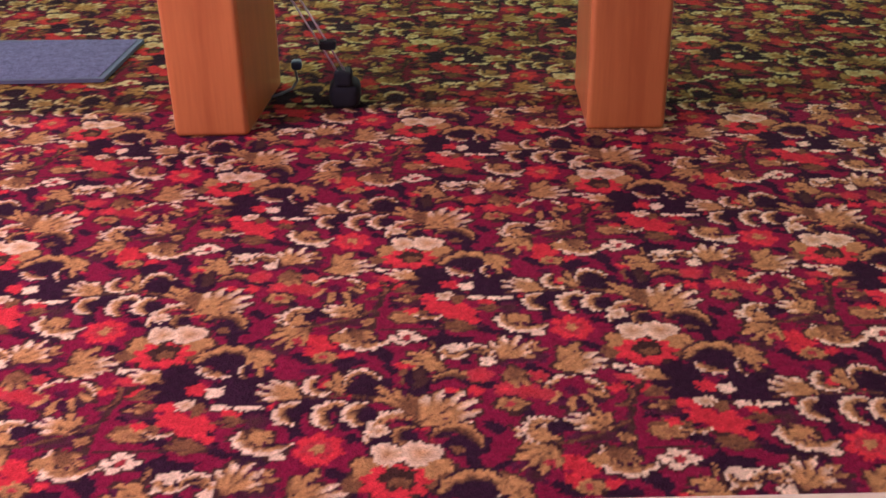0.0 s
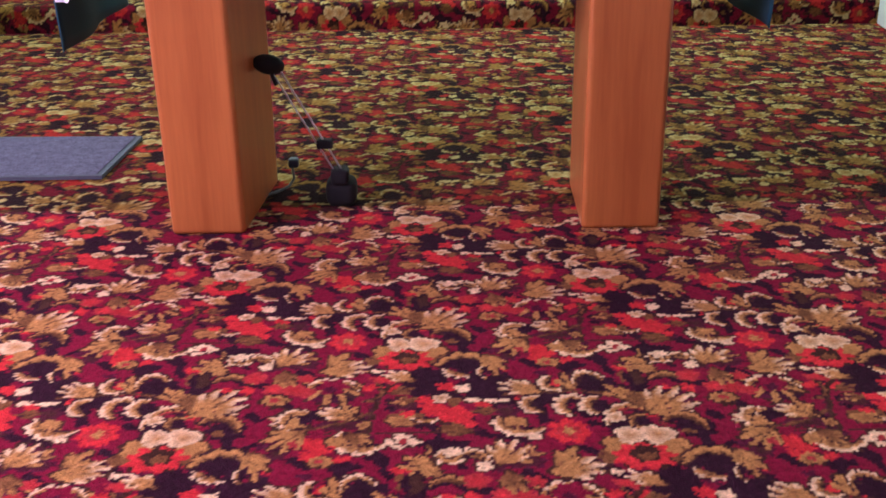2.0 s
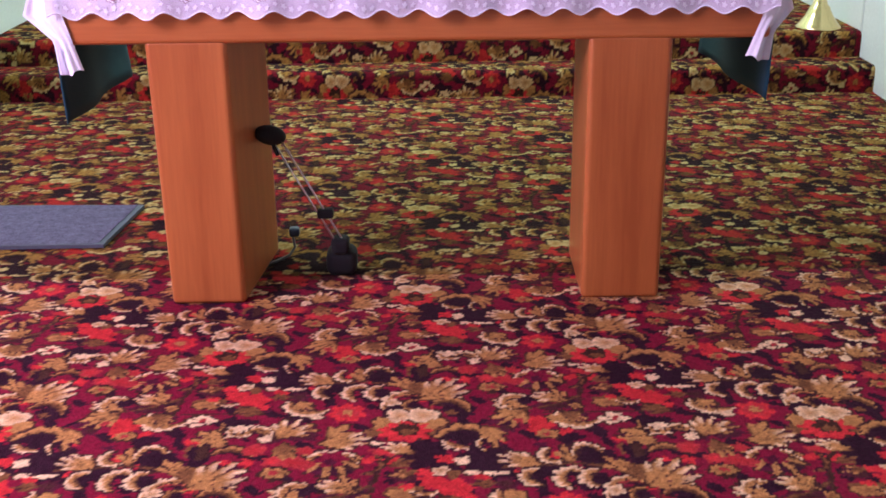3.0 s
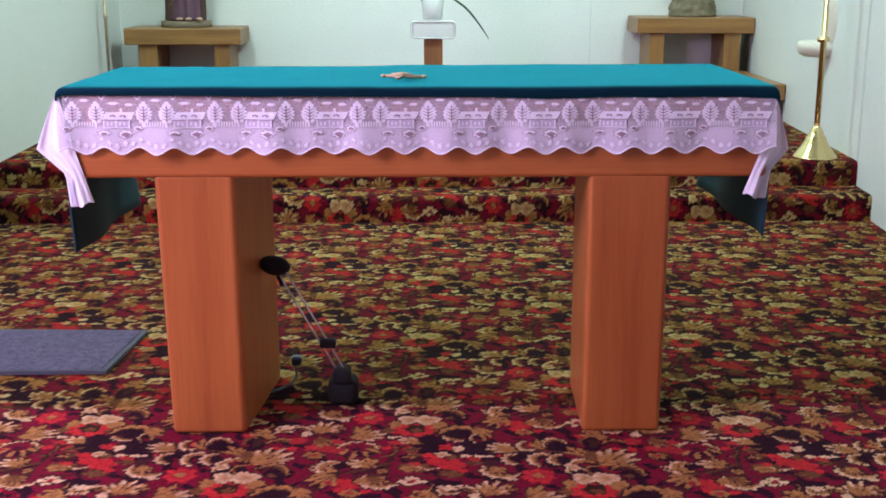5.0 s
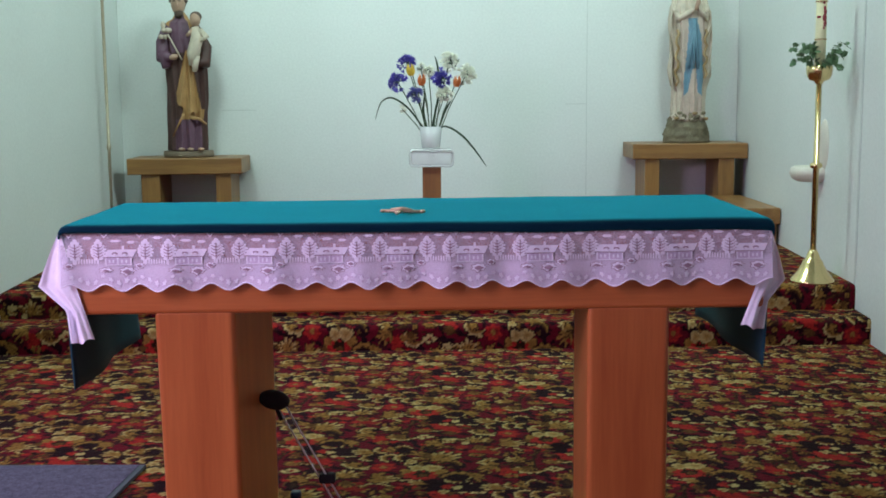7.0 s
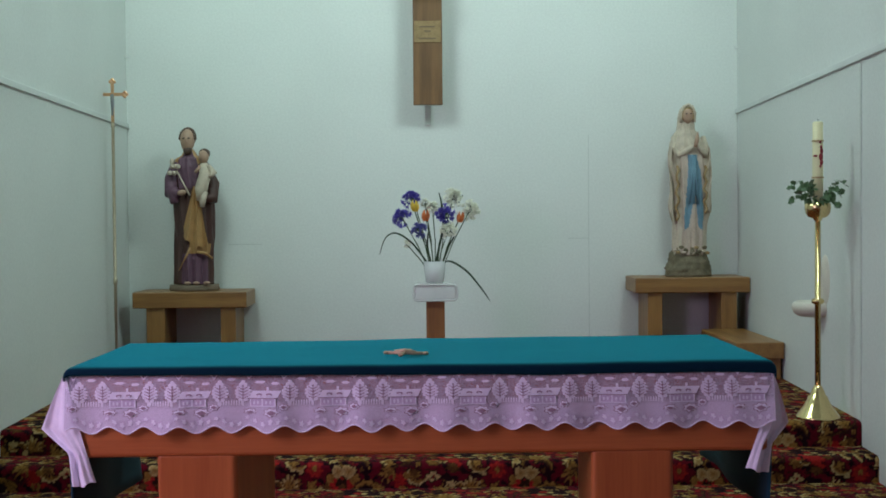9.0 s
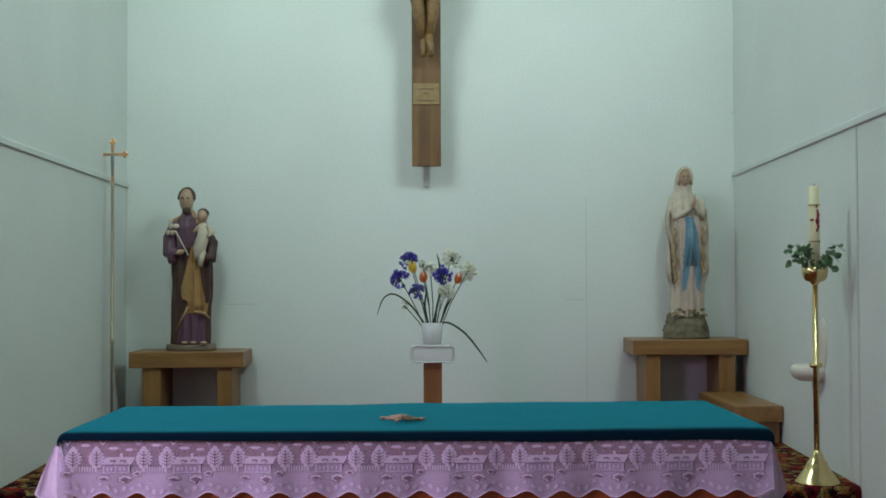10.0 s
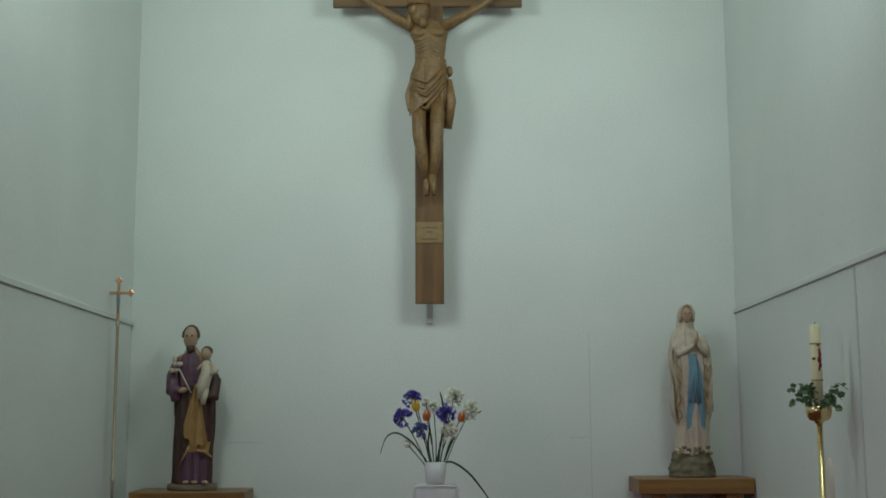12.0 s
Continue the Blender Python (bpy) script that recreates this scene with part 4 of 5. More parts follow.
ball(bm, (FX, FY - 0.10, 0.973), (0.03, 0.096, 0.150), 0, 20, 12)
part("back_shell", bm, PLASTER, font, smooth=True)

# floor mat
mat = thing("floor_mat", (-1.6, 3.55, 0), "dark grey ribbed floor mat lying on the carpet", "mat")
bm = bmesh.new()
vs = []
pts = [(-1.93, 3.325), (-1.040, 3.335), (-1.005, 3.755), (-1.93, 3.79)]
for z in (0.004, 0.016):
    vs.append([bm.verts.new((x, y, z)) for x, y in pts])
bm.faces.new(vs[1])
for i in range(4):
    bm.faces.new((vs[0][i], vs[0][(i + 1) % 4], vs[1][(i + 1) % 4], vs[1][i]))
part("border", bm, MATEDGE, mat)
bm = bmesh.new()
rows = []
for j in range(93):
    a0 = j / 92
    rows.append([(-1.91 + (0.852 + 0.034 * a0) * i / 40, 3.345 + 0.40 * a0, 0.0165 + (0.004 if j % 2 else 0.0) + 0.002 * noise.noise((i * 0.7, j * 0.5, 0))) for i in range(41)])
sheet(bm, rows)
part("mat_top", bm, MATGREY, mat, "worn grey ribbed pile")

# front bench rail close to the camera
bench2 = thing("front_bench", (0, 0.67, 0), "pale timber rail of a low front bench", "bench")
part("rail", box(-1.6, 1.6, 0.55, 0.796, 0.362, 0.40, 0.006), wood("pale_timber", (0.55, 0.38, 0.22), (0.70, 0.52, 0.34), 0.5, 14, "x"), bench2)
for bx in (-1.4, 1.4):
    part("leg", box(bx - 0.03, bx + 0.03, 0.58, 0.76, 0.0, 0.362, 0.004), PINE_Z, bench2)

# ---------------- flower stand ----------------
GREEN = shader("stem_green", (0.045, 0.085, 0.030), 0.5, grain=0.3, scale=30)
DARKLEAF = shader("dark_leaf", (0.022, 0.055, 0.024), 0.4, grain=0.35, scale=30)
VIOLET = shader("violet_petal", (0.11, 0.085, 0.46), 0.5, grain=0.3, scale=60)
PALEBLUE = shader("pale_blue_petal", (0.16, 0.17, 0.45), 0.5, grain=0.3, scale=60)
WHITEPETAL = shader("white_petal", (0.90, 0.92, 0.80), 0.5, grain=0.15, scale=60)
YELLOW = shader("yellow_petal", (0.72, 0.50, 0.06), 0.5, grain=0.2, scale=60)
ORANGE = shader("orange_petal", (0.62, 0.17, 0.045), 0.5, grain=0.25, scale=60)
PLASTIC = shader("frosted_plastic", (0.92, 0.93, 0.94), 0.25, grain=0.04, scale=20)
PLASTIC.node_tree.nodes["Principled BSDF"].inputs["Transmission Weight"].default_value = 0.45
VY, VF = 7.5, 0.939


def vp(cx, cy, d=0.0):
    """A place in the bouquet, on the upright plane of the stand."""
    x, z = 0.030 + (cx - 343) * 0.001515, 1.049 - (cy - 420) * 0.001515
    return Vector((-0.018 + (x + 0.018) * VF, VY + d, 1.355 + (z - 1.355) * VF))


pa, pb, pc, pd = vp(302, 607), vp(388, 607), vp(240, 522), vp(450, 607)
stand = thing("flower_stand", ((pa.x + pb.x) / 2, VY, R2), "brown timber post that carries a flower vase", "stand")
part("post", box(pa.x, pb.x, VY - 0.06, VY + 0.06, R2 + 0.03, pa.z, 0.004), wood("post_timber", (0.17, 0.062, 0.022), (0.30, 0.125, 0.042), 0.45, 14, "z"), stand)
part("foot", box(pa.x - 0.08, pb.x + 0.08, VY - 0.14, VY + 0.14, R2, R2 + 0.03, 0.004), PINE_X, stand)

tub = thing("plastic_tub", ((pc.x + pd.x) / 2, VY, pd.z), "clear frosted plastic food tub upside down on the post", "tub")
bm = bmesh.new()
add_box(bm, pc.x + 0.004, pd.x - 0.004, VY - 0.08, VY + 0.08, pd.z, pc.z - 0.004, 0.026, 4)
part("body", bm, PLASTIC, tub, smooth=True)
bm = bmesh.new()
w2, h2, rr = (pd.x - pc.x) / 2 - 0.006, (pc.z - pd.z) / 2 - 0.008, 0.028
loop = [((pc.x + pd.x) / 2 + sx * (w2 - rr) + rr * math.cos(a), VY - 0.082, (pc.z + pd.z) / 2 + sz * (h2 - rr) + rr * math.sin(a))
        for sx, sz, a0 in ((1, 1, 0), (-1, 1, 90), (-1, -1, 180), (1, -1, 270)) for a in (radians(a0 + 18 * q) for q in range(6))]
tube(bm, loop + loop[:1], 0.0065, 8)
part("rim", bm, PLASTIC, tub)
bm = bmesh.new()
ctr = vp(343, 547)
tube(bm, [(ctr.x + 0.014 * math.cos(a), VY - 0.0815, ctr.z + 0.014 * math.sin(a)) for a in (2 * math.pi * q / 16 for q in range(17))], 0.002, 6)
part("moulded_ring", bm, PLASTIC, tub)

vb, vt = vp(343, 520), vp(343, 420)
vase = thing("flower_vase", (vb.x, VY, vb.z), "white translucent plastic vase standing on the tub", "vase")
bm = bmesh.new()
lathe(bm, [(0, vb.z), (0.058, vb.z), (0.061, vb.z + 0.01), (0.076, vt.z), (0.073, vt.z), (0.058, vb.z + 0.012), (0, vb.z + 0.010)], vb.x, VY, 36)
part("cup", bm, PLASTIC, vase, smooth=True)

bouquet = thing("bouquet", (vb.x, VY, vt.z), "mixed violet, white, yellow and orange flowers with long leaves", "flowers")
rng = random.Random(11)


def umbel(cx, cy, r, mat, d, n=34):
    """A round head of many small trumpet florets, on its stalk."""
    c = vp(cx, cy, d)
    r *= 0.001515 * VF
    bm = bmesh.new()
    for q in range(int(n * 1.5)):
        w = Vector((rng.gauss(0, 1), rng.gauss(0, 1), rng.gauss(0, 1) + 0.35)).normalized()
        k = r * rng.uniform(0.55, 1.12)
        tip = c + w * k
        side = w.orthogonal().normalized()
        up = w.cross(side)
        tube(bm, [c + w * r * 0.12, c + w * k * 0.7], 0.0011, 4, 1)
        base = bm.verts.new(c + w * k * 0.62)
        ring = [bm.verts.new(tip + 0.0145 * (math.cos(a) * side + math.sin(a) * up) * (1.25 if i % 2 else 0.5) + w * (0.004 if i % 2 else -0.003)) for i, a in enumerate(2 * math.pi * t / 10 for t in range(10))]
        for i in range(10):
            bm.faces.new((base, ring[i], ring[(i + 1) % 10]))
    part("flower_head", bm, [mat, GREEN], bouquet)
    stalk(cx, cy, d)


def stalk(cx, cy, d):
    c, e = vp(cx, cy, d), vp(343 + (cx - 343) * 0.16, 440, d * 0.2)
    e.z -= 0.07
    e.x = 0.030 + (e.x - 0.030) * 0.8
    m = (c + e) / 2 + Vector((0.012 * (1 if cx < 343 else -1), 0, 0.0))
    bm = bmesh.new()
    tube(bm, [e, (e + m) / 2 + Vector((0.002, 0, 0)), m, (m + c) / 2, c], 0.0034, 7)
    part("stem", bm, GREEN, bouquet, smooth=True)


def tulip(cx, cy, r, mat, d, lean):
    c = vp(cx, cy, d)
    r *= 0.001515 * VF
    bm = bmesh.new()
    for q in range(6):
        a = q * math.pi / 3
        o = Vector((math.cos(a), math.sin(a), 0))
        t = Vector((-math.sin(a), math.cos(a), 0))
        grid = []
        for j in range(6):
            v = j / 5
            w = 0.55 * r * math.sin(math.pi * min(0.97, 0.15 + 0.85 * v))
            grid.append([c + o * r * (0.35 + 0.45 * math.sin(v * 2.4)) + t * w * s + Vector((lean * v * r, 0, -r + 2.3 * r * v - 0.15 * r * abs(s))) for s in (-1, -0.5, 0, 0.5, 1)])
        sheet(bm, grid)
    part("flower_head", bm, mat, bouquet, smooth=True)
    stalk(cx, cy, d)


umbel(235, 130, 42, VIOLET, 0.02)
umbel(195, 217, 46, VIOLET, -0.04)
umbel(398, 205, 50, VIOLET, -0.05, 40)
umbel(275, 275, 38, PALEBLUE, -0.06)
umbel(432, 125, 46, WHITEPETAL, 0.03, 46)
umbel(508, 185, 50, WHITEPETAL, 0.0, 46)
umbel(408, 275, 42, WHITEPETAL, -0.06, 42)
umbel(335, 170, 34, WHITEPETAL, 0.05, 26)
umbel(212, 338, 20, WHITEPETAL, -0.03, 9)
umbel(300, 150, 24, WHITEPETAL, 0.05, 12)
tulip(255, 162, 24, YELLOW, -0.03, -0.2)
tulip(302, 208, 23, ORANGE, -0.05, 0.1)
tulip(462, 216, 22, ORANGE, -0.04, 0.3)


def blade(points, width, name="leaf"):
    """A long strap leaf along points, folded a little along its middle."""
    pts = [vp(*p) for p in points]
    fine = []
    for i in range(len(pts) - 1):
        p0, p1, p2, p3 = (pts[max(0, min(len(pts) - 1, i + k))] for k in (-1, 0, 1, 2))
        for s in range(6):
            t = s / 6
            fine.append(0.5 * (2 * p1 + (p2 - p0) * t + (2 * p0 - 5 * p1 + 4 * p2 - p3) * t * t + (3 * p1 - p0 - 3 * p2 + p3) * t ** 3))
    fine.append(pts[-1])
    n = len(fine)
    bm = bmesh.new()
    grid = []
    for i, p in enumerate(fine):
        d = (fine[min(i + 1, n - 1)] - fine[max(i - 1, 0)]).normalized()
        side = d.cross(Vector((0, 1, 0))).normalized()
        w = width * math.sin(math.pi * (0.12 + 0.86 * i / (n - 1))) ** 0.6
        grid.append([p - side * w, p + Vector((0, -0.4 * w, 0)), p + side * w])
    sheet(bm, grid)
    ob = part(name, bm, DARKLEAF, bouquet, smooth=True)
    md = ob.modifiers.new("thick", "SOLIDIFY")
    md.thickness = 0.001


blade([(318, 440, 0), (290, 400, -0.03), (235, 330, -0.05), (165, 287, -0.05), (115, 310, -0.05), (88, 385, -0.05)], 0.0055)
blade([(360, 440, 0), (415, 420, -0.05), (490, 465, -0.07), (550, 535, -0.07), (598, 605, -0.07)], 0.0065)
blade([(355, 440, 0), (365, 350, -0.03), (380, 290, -0.04), (388, 240, -0.03)], 0.007)
blade([(380, 430, 0), (410, 350, 0.02), (440, 300, 0.02)], 0.007)
blade([(345, 440, 0.02), (385, 250, 0.05), (378, 150, 0.05), (366, 98, 0.05)], 0.007)
blade([(330, 440, 0), (310, 350, 0.0), (318, 260, 0.0)], 0.006)
blade([(450, 165, 0.02), (465, 130, 0.02), (478, 112, 0.02)], 0.006)

# ---------------- greenery round the candle ----------------
IVY = shader("ivy_leaf", (0.085, 0.165, 0.070), 0.4, grain=0.4, scale=40)
wreath = thing("candle_greenery", (CX, CY, 1.41), "small ring of trailing ivy sprigs in the candlestick cup", "greenery")
rng = random.Random(23)


def ivy(bm, p, d, size):
    """One lobed leaf."""
    d = d.normalized()
    s = d.cross(Vector((rng.uniform(-0.5, 0.5), -1, rng.uniform(-0.4, 0.8)))).normalized()
    n = d.cross(s)
    v = [bm.verts.new(p + size * (a * d + b * s + c * n)) for a, b, c in ((0, 0, 0), (0.15, 0.42, 0.05), (0.5, 0.25, 0.0), (0.55, 0.5, 0.08), (1.0, 0.0, 0.12), (0.55, -0.5, 0.08), (0.5, -0.25, 0.0), (0.15, -0.42, 0.05))]
    for a, b, c in ((0, 1, 2), (2, 3, 4), (0, 2, 4), (0, 4, 6), (4, 5, 6), (0, 6, 7)):
        bm.faces.new((v[a], v[b], v[c]))


for q in range(15):
    a = 2 * math.pi * q / 15 + rng.uniform(-0.2, 0.2)
    reach = rng.uniform(0.045, 0.085) * (1.35 if abs(math.cos(a)) > 0.75 else 0.8)
    o = Vector((CX + 0.035 * math.cos(a), CY + 0.035 * math.sin(a), 1.405))
    out = Vector((math.cos(a), math.sin(a), 0))
    hi = rng.uniform(0.03, 0.14)
    pts = [o, o + out * reach * 0.35 + Vector((0, 0, hi * 0.8)), o + out * reach * 0.8 + Vector((0, 0, hi)), o + out * reach * 1.3 + Vector((0, 0, hi * 0.75 - rng.uniform(0.0, 0.04)))]
    bm = bmesh.new()
    tube(bm, pts, 0.0016, 5)
    sprig = part("sprig", bm, GREEN, wreath)
    for t in range(11):
        bm = bmesh.new()
        i = rng.randrange(1, 4)
        p = pts[i - 1].lerp(pts[i], rng.random())
        ivy(bm, p, out + Vector((rng.uniform(-1, 1), rng.uniform(-1, 1), rng.uniform(-0.5, 0.8))), rng.uniform(0.022, 0.042))
        part("leaf", bm, IVY, sprig)

# ---------------- foot switch rig clipped to the leg ----------------
rig = thing("microphone_stand", (-0.27, 3.10, 0), "small black and silver microphone stand leaning on the altar leg", "stand")
bm = bmesh.new()
add_box(bm, -0.315, -0.225, 3.05, 3.15, 0.0, 0.080, 0.026, 4)
part("foot", bm, RUBBER, rig, smooth=True)
bm = bmesh.new()
add_box(bm, -0.298, -0.245, 3.045, 3.11, 0.07, 0.118, 0.014, 3)
part("socket", bm, RUBBER, rig)
bm = bmesh.new()
ball(bm, (-0.462, 3.10, 0.420), (0.046, 0.036, 0.028), 0, 18, 12, (0, 12, 0))
tube(bm, [(-0.53, 3.10, 0.415), (-0.45, 3.10, 0.42)], [0.006, 0.012], 12)
part("clamp", bm, RUBBER, rig, smooth=True)
for o in (-0.008, 0.008):
    bm = bmesh.new()
    tube(bm, [(-0.442 + o * 1.3, 3.09, 0.405 + o * 0.6), (-0.275 + o * 1.1, 3.07, 0.11 + o * 0.6)], 0.0027, 8)
    part("rod", bm, STEEL, rig, "bright thin steel rod", True)
bm = bmesh.new()
add_box(bm, -0.335, -0.288, 3.06, 3.095, 0.178, 0.205, 0.006)
part("joint", bm, RUBBER, rig)
bm = bmesh.new()
tube(bm, [(-0.455, 3.085, 0.40), (-0.44, 3.08, 0.365)], 0.006, 8)
part("plug", bm, RUBBER, rig)
lead = thing("cable_plug", (-0.43, 3.25, 0), "dark blue plug with a thin grey lead beside the leg", "cable")
bm = bmesh.new()
add_box(bm, -0.440, -0.408, 3.225, 3.26, 0.066, 0.095, 0.009, 3)
part("plug", bm, BLUEPLASTIC, lead)
bm = bmesh.new()
tube(bm, [(-0.43, 3.245, 0.07), (-0.425, 3.24, 0.03), (-0.44, 3.22, 0.012), (-0.47, 3.18, 0.010), (-0.50, 3.15, 0.010)], 0.004, 8)
part("lead", bm, shader("grey_lead", (0.12, 0.12, 0.13), 0.5), lead, smooth=True)

# small brass crucifix lying on the cloth
GOLDPALE = shader("pale_worn_gilt", (0.56, 0.45, 0.27), 0.5, 0.4, grain=0.3, scale=60)
small = thing("small_cross", (-0.085, 3.02, AZ1 + 0.016), "small worn brass cross lying on the green cloth", "cross")
z0 = AZ1 + 0.0155
for name, ends in (("long_bar", ((-0.138, 3.031), (-0.027, 3.011))), ("cross_arm", ((-0.096, 2.972), (-0.074, 3.078)))):
    bm = bmesh.new()
    tube(bm, [(*ends[0], z0 + 0.006), (*ends[1], z0 + 0.005)], 0.0045, 8)
    for p in ends:
        ball(bm, (*p, z0 + 0.006), (0.008, 0.008, 0.005), 0, 10, 6)
    part(name, bm, GOLDPALE, small, smooth=True)
bm = bmesh.new()
tube(bm, [(-0.115, 3.026, z0 + 0.010), (-0.085, 3.022, z0 + 0.012), (-0.055, 3.016, z0 + 0.009)], [0.004, 0.006, 0.003], 8)
part("ornament", bm, GOLDPALE, small, smooth=True)

# small screws on the walls
for nm, x, z in (("wall_hook", XR - 0.004, 2.66), ("wall_hook", XL + 0.004, 2.62)):
    bm = bmesh.new()
    tube(bm, [(x, YB - 0.06, z), (x - 0.03 * (1 if x > 0 else -1), YB - 0.06, z), (x - 0.03 * (1 if x > 0 else -1), YB - 0.06, z + 0.02)], 0.005, 8)
    tagged(part(nm, bm, TRIM, None, "", True), "small painted hook screwed into the wall", "hook", "wall hooks")

# ---------------- lace motifs ----------------


def lace_shape(bm, pts, lift=0.0013):
    """A flat woven shape on the skirt from points of u and v."""
    if min(p[0] for p in pts) < LX0 + 0.002 or max(p[0] for p in pts) > LX1 - 0.002:
        return
    # figures stand level: only the lowest band follows the scallops
    level = lambda u, v: 1.0 + (0.159 / (0.159 + 0.0095 * math.cos(2 * math.pi * (u + 0.26) / 0.0917)) - 1.0) * min(1.0, max(0.0, (0.85 - v) * 6))
    vs = [bm.verts.new(lace_front(u, (0.10 + 0.90 * v) * level(u, v)) - Vector((0, lift, 0))) for u, v in pts]
    bm.faces.new(vs)


def lace_blob(bm, u, v, ru, rv, n=12, lobes=0, depth=0.2, lift=0.0013):
    lace_shape(bm, [(u + ru * (1 - depth * abs(math.sin(lobes * a / 2))) * math.cos(a), v + rv * (1 - depth * abs(math.sin(lobes * a / 2))) * math.sin(a)) for a in (2 * math.pi * k / n for k in range(n))], lift)


def lace_panel(bm, u0, u1, v0, slant, v1, lift=0.0013):
    """An upright or leaning four-sided figure in narrow strips that follow the folds; v0 is its foot, v1 its head."""
    n = max(1, round((u1 - u0) / 0.006))
    for i in range(n):
        a, b = u0 + (u1 - u0) * i / n, u0 + (u1 - u0) * (i + 1) / n
        lace_shape(bm, [(a, v0), (b, v0), (b + slant, v1), (a + slant, v1)], lift)


PERIOD, HOUSE0 = 0.1834, -0.268
LACEDARK = shader("lace_open_work", (0.37, 0.27, 0.33), 0.9, grain=0.1, scale=60)
wov = bmesh.new()
dark = bmesh.new()
pale = bmesh.new()
for k in range(-5, 8):
    h = HOUSE0 + PERIOD * k
    # cottage: roof with two dormers, half-tone wall edged in white, chimney, windows
    lace_panel(wov, h - 0.040, h + 0.036, 0.435, 0.010, 0.30)
    lace_panel(pale, h - 0.036, h + 0.030, 0.585, 0.0, 0.45, 0.0016)
    lace_panel(wov, h - 0.038, h + 0.033, 0.590, 0.0, 0.570, 0.0024)
    for q in (-0.0375, -0.006, 0.028):
        lace_panel(wov, h + q, h + q + 0.004, 0.58, 0.0, 0.44, 0.0024)
    lace_panel(wov, h + 0.006, h + 0.013, 0.30, 0.0, 0.235)
    for q in (-0.028, -0.018, 0.004, 0.015):
        lace_panel(wov, h + q, h + q + 0.005, 0.545, 0.0, 0.485, 0.0024)
    for q in (-0.012, 0.014):
        lace_blob(dark, h + q, 0.372, 0.008, 0.024, 10, 0, 0, 0.0026)
        lace_blob(wov, h + q, 0.385, 0.0045, 0.014, 8, 0, 0, 0.0032)
    lace_panel(dark, h - 0.040, h + 0.035, 0.449, 0.0, 0.437, 0.0026)
    # broad trees with paired leaves and a dark spine
    for t in (h - 0.055, h + 0.068):
        for j in range(6):
            for sgn in (-1, 1):
                w = 0.0165 * (0.52, 0.80, 0.98, 1.0, 0.88, 0.58)[j]
                lace_blob(wov, t + sgn * w * 0.68, 0.185 + 0.056 * j, w * 0.78, 0.036, 14, 3, 0.18)
        lace_blob(wov, t, 0.145, 0.0065, 0.040, 8)
        lace_panel(wov, t - 0.0018, t + 0.0018, 0.58, 0.0, 0.47)
        lace_panel(dark, t - 0.0009, t + 0.0009, 0.48, 0.0, 0.20, 0.0026)
        for j in range(4):
            for sgn in (-1, 1):
                lace_shape(dark, [(t, 0.27 + 0.056 * j), (t + sgn * 0.013, 0.228 + 0.056 * j), (t + sgn * 0.013, 0.238 + 0.056 * j), (t, 0.285 + 0.056 * j)], 0.0026)
    # fence
    for q in range(10):
        f = h + 0.062 + 0.0068 * q
        lace_shape(wov, [(f, 0.565), (f + 0.004, 0.565), (f + 0.004, 0.485), (f + 0.002, 0.465), (f, 0.485)])
    # clouds and small sprigs along the edge
    for cu, cv, r in ((h - 0.010, 0.145, 0.017), (h + 0.030, 0.17, 0.013), (h - 0.084, 0.09, 0.015)):
        lace_blob(wov, cu, cv, r, 0.035, 20, 6, 0.3)
    for cu in (h - 0.039, h + 0.053):
        if cu < LX1 - 0.012:
            lace_shape(wov, [(cu, 0.10), (cu + 0.011, 0.005), (cu + 0.008, 0.005), (cu, 0.06), (cu - 0.008, 0.005), (cu - 0.011, 0.005)])
    # bushes, branches and flowers of the lower band
    for cu, cv, ru, rv in ((h + 0.052, 0.60, 0.017, 0.075), (h - 0.036, 0.68, 0.022, 0.07), (h + 0.020, 0.69, 0.025, 0.09)):
        lace_blob(dark, cu, cv, ru, rv, 36, 7, 0.30, 0.0008)
    lace_blob(wov, h + 0.052, 0.60, 0.0145, 0.063, 36, 7, 0.32)
    lace_blob(dark, h + 0.052, 0.60, 0.008, 0.03, 12, 4, 0.25, 0.0030)
    lace_blob(wov, h - 0.036, 0.68, 0.0195, 0.058, 36, 7, 0.32)
    lace_blob(dark, h - 0.036, 0.69, 0.012, 0.028, 12, 4, 0.3, 0.0030)
    lace_blob(wov, h + 0.020, 0.69, 0.0225, 0.077, 36, 7, 0.32)
    lace_blob(dark, h + 0.020, 0.70, 0.013, 0.040, 12, 4, 0.3, 0.0030)
    for q in range(9):
        cu = h - 0.085 + 0.0205 * q
        if LX0 + 0.012 < cu < LX1 - 0.012:
            lace_blob(pale, cu, 0.86 + 0.035 * math.sin(q * 2.3), 0.0105, 0.078, 30, 5, 0.35, 0.0008)
            lace_blob(wov, cu, 0.86 + 0.035 * math.sin(q * 2.3), 0.0082, 0.060, 30, 5, 0.45)
for bmx in (wov, dark, pale):
    bmesh.ops.recalc_face_normals(bmx, faces=bmx.faces)
part("woven_figure", wov, LACEWHITE, lace, "dense white woven cottages and trees")["kind"] = "stuff"
part("flower_outline", pale, shader("lace_half_tone", (0.64, 0.58, 0.72), 0.9, grain=0.1, scale=60), lace, "half-open lace round the woven flowers")["kind"] = "stuff"
part("open_work", dark, LACEDARK, lace, "dark open work in the lace")["kind"] = "stuff"

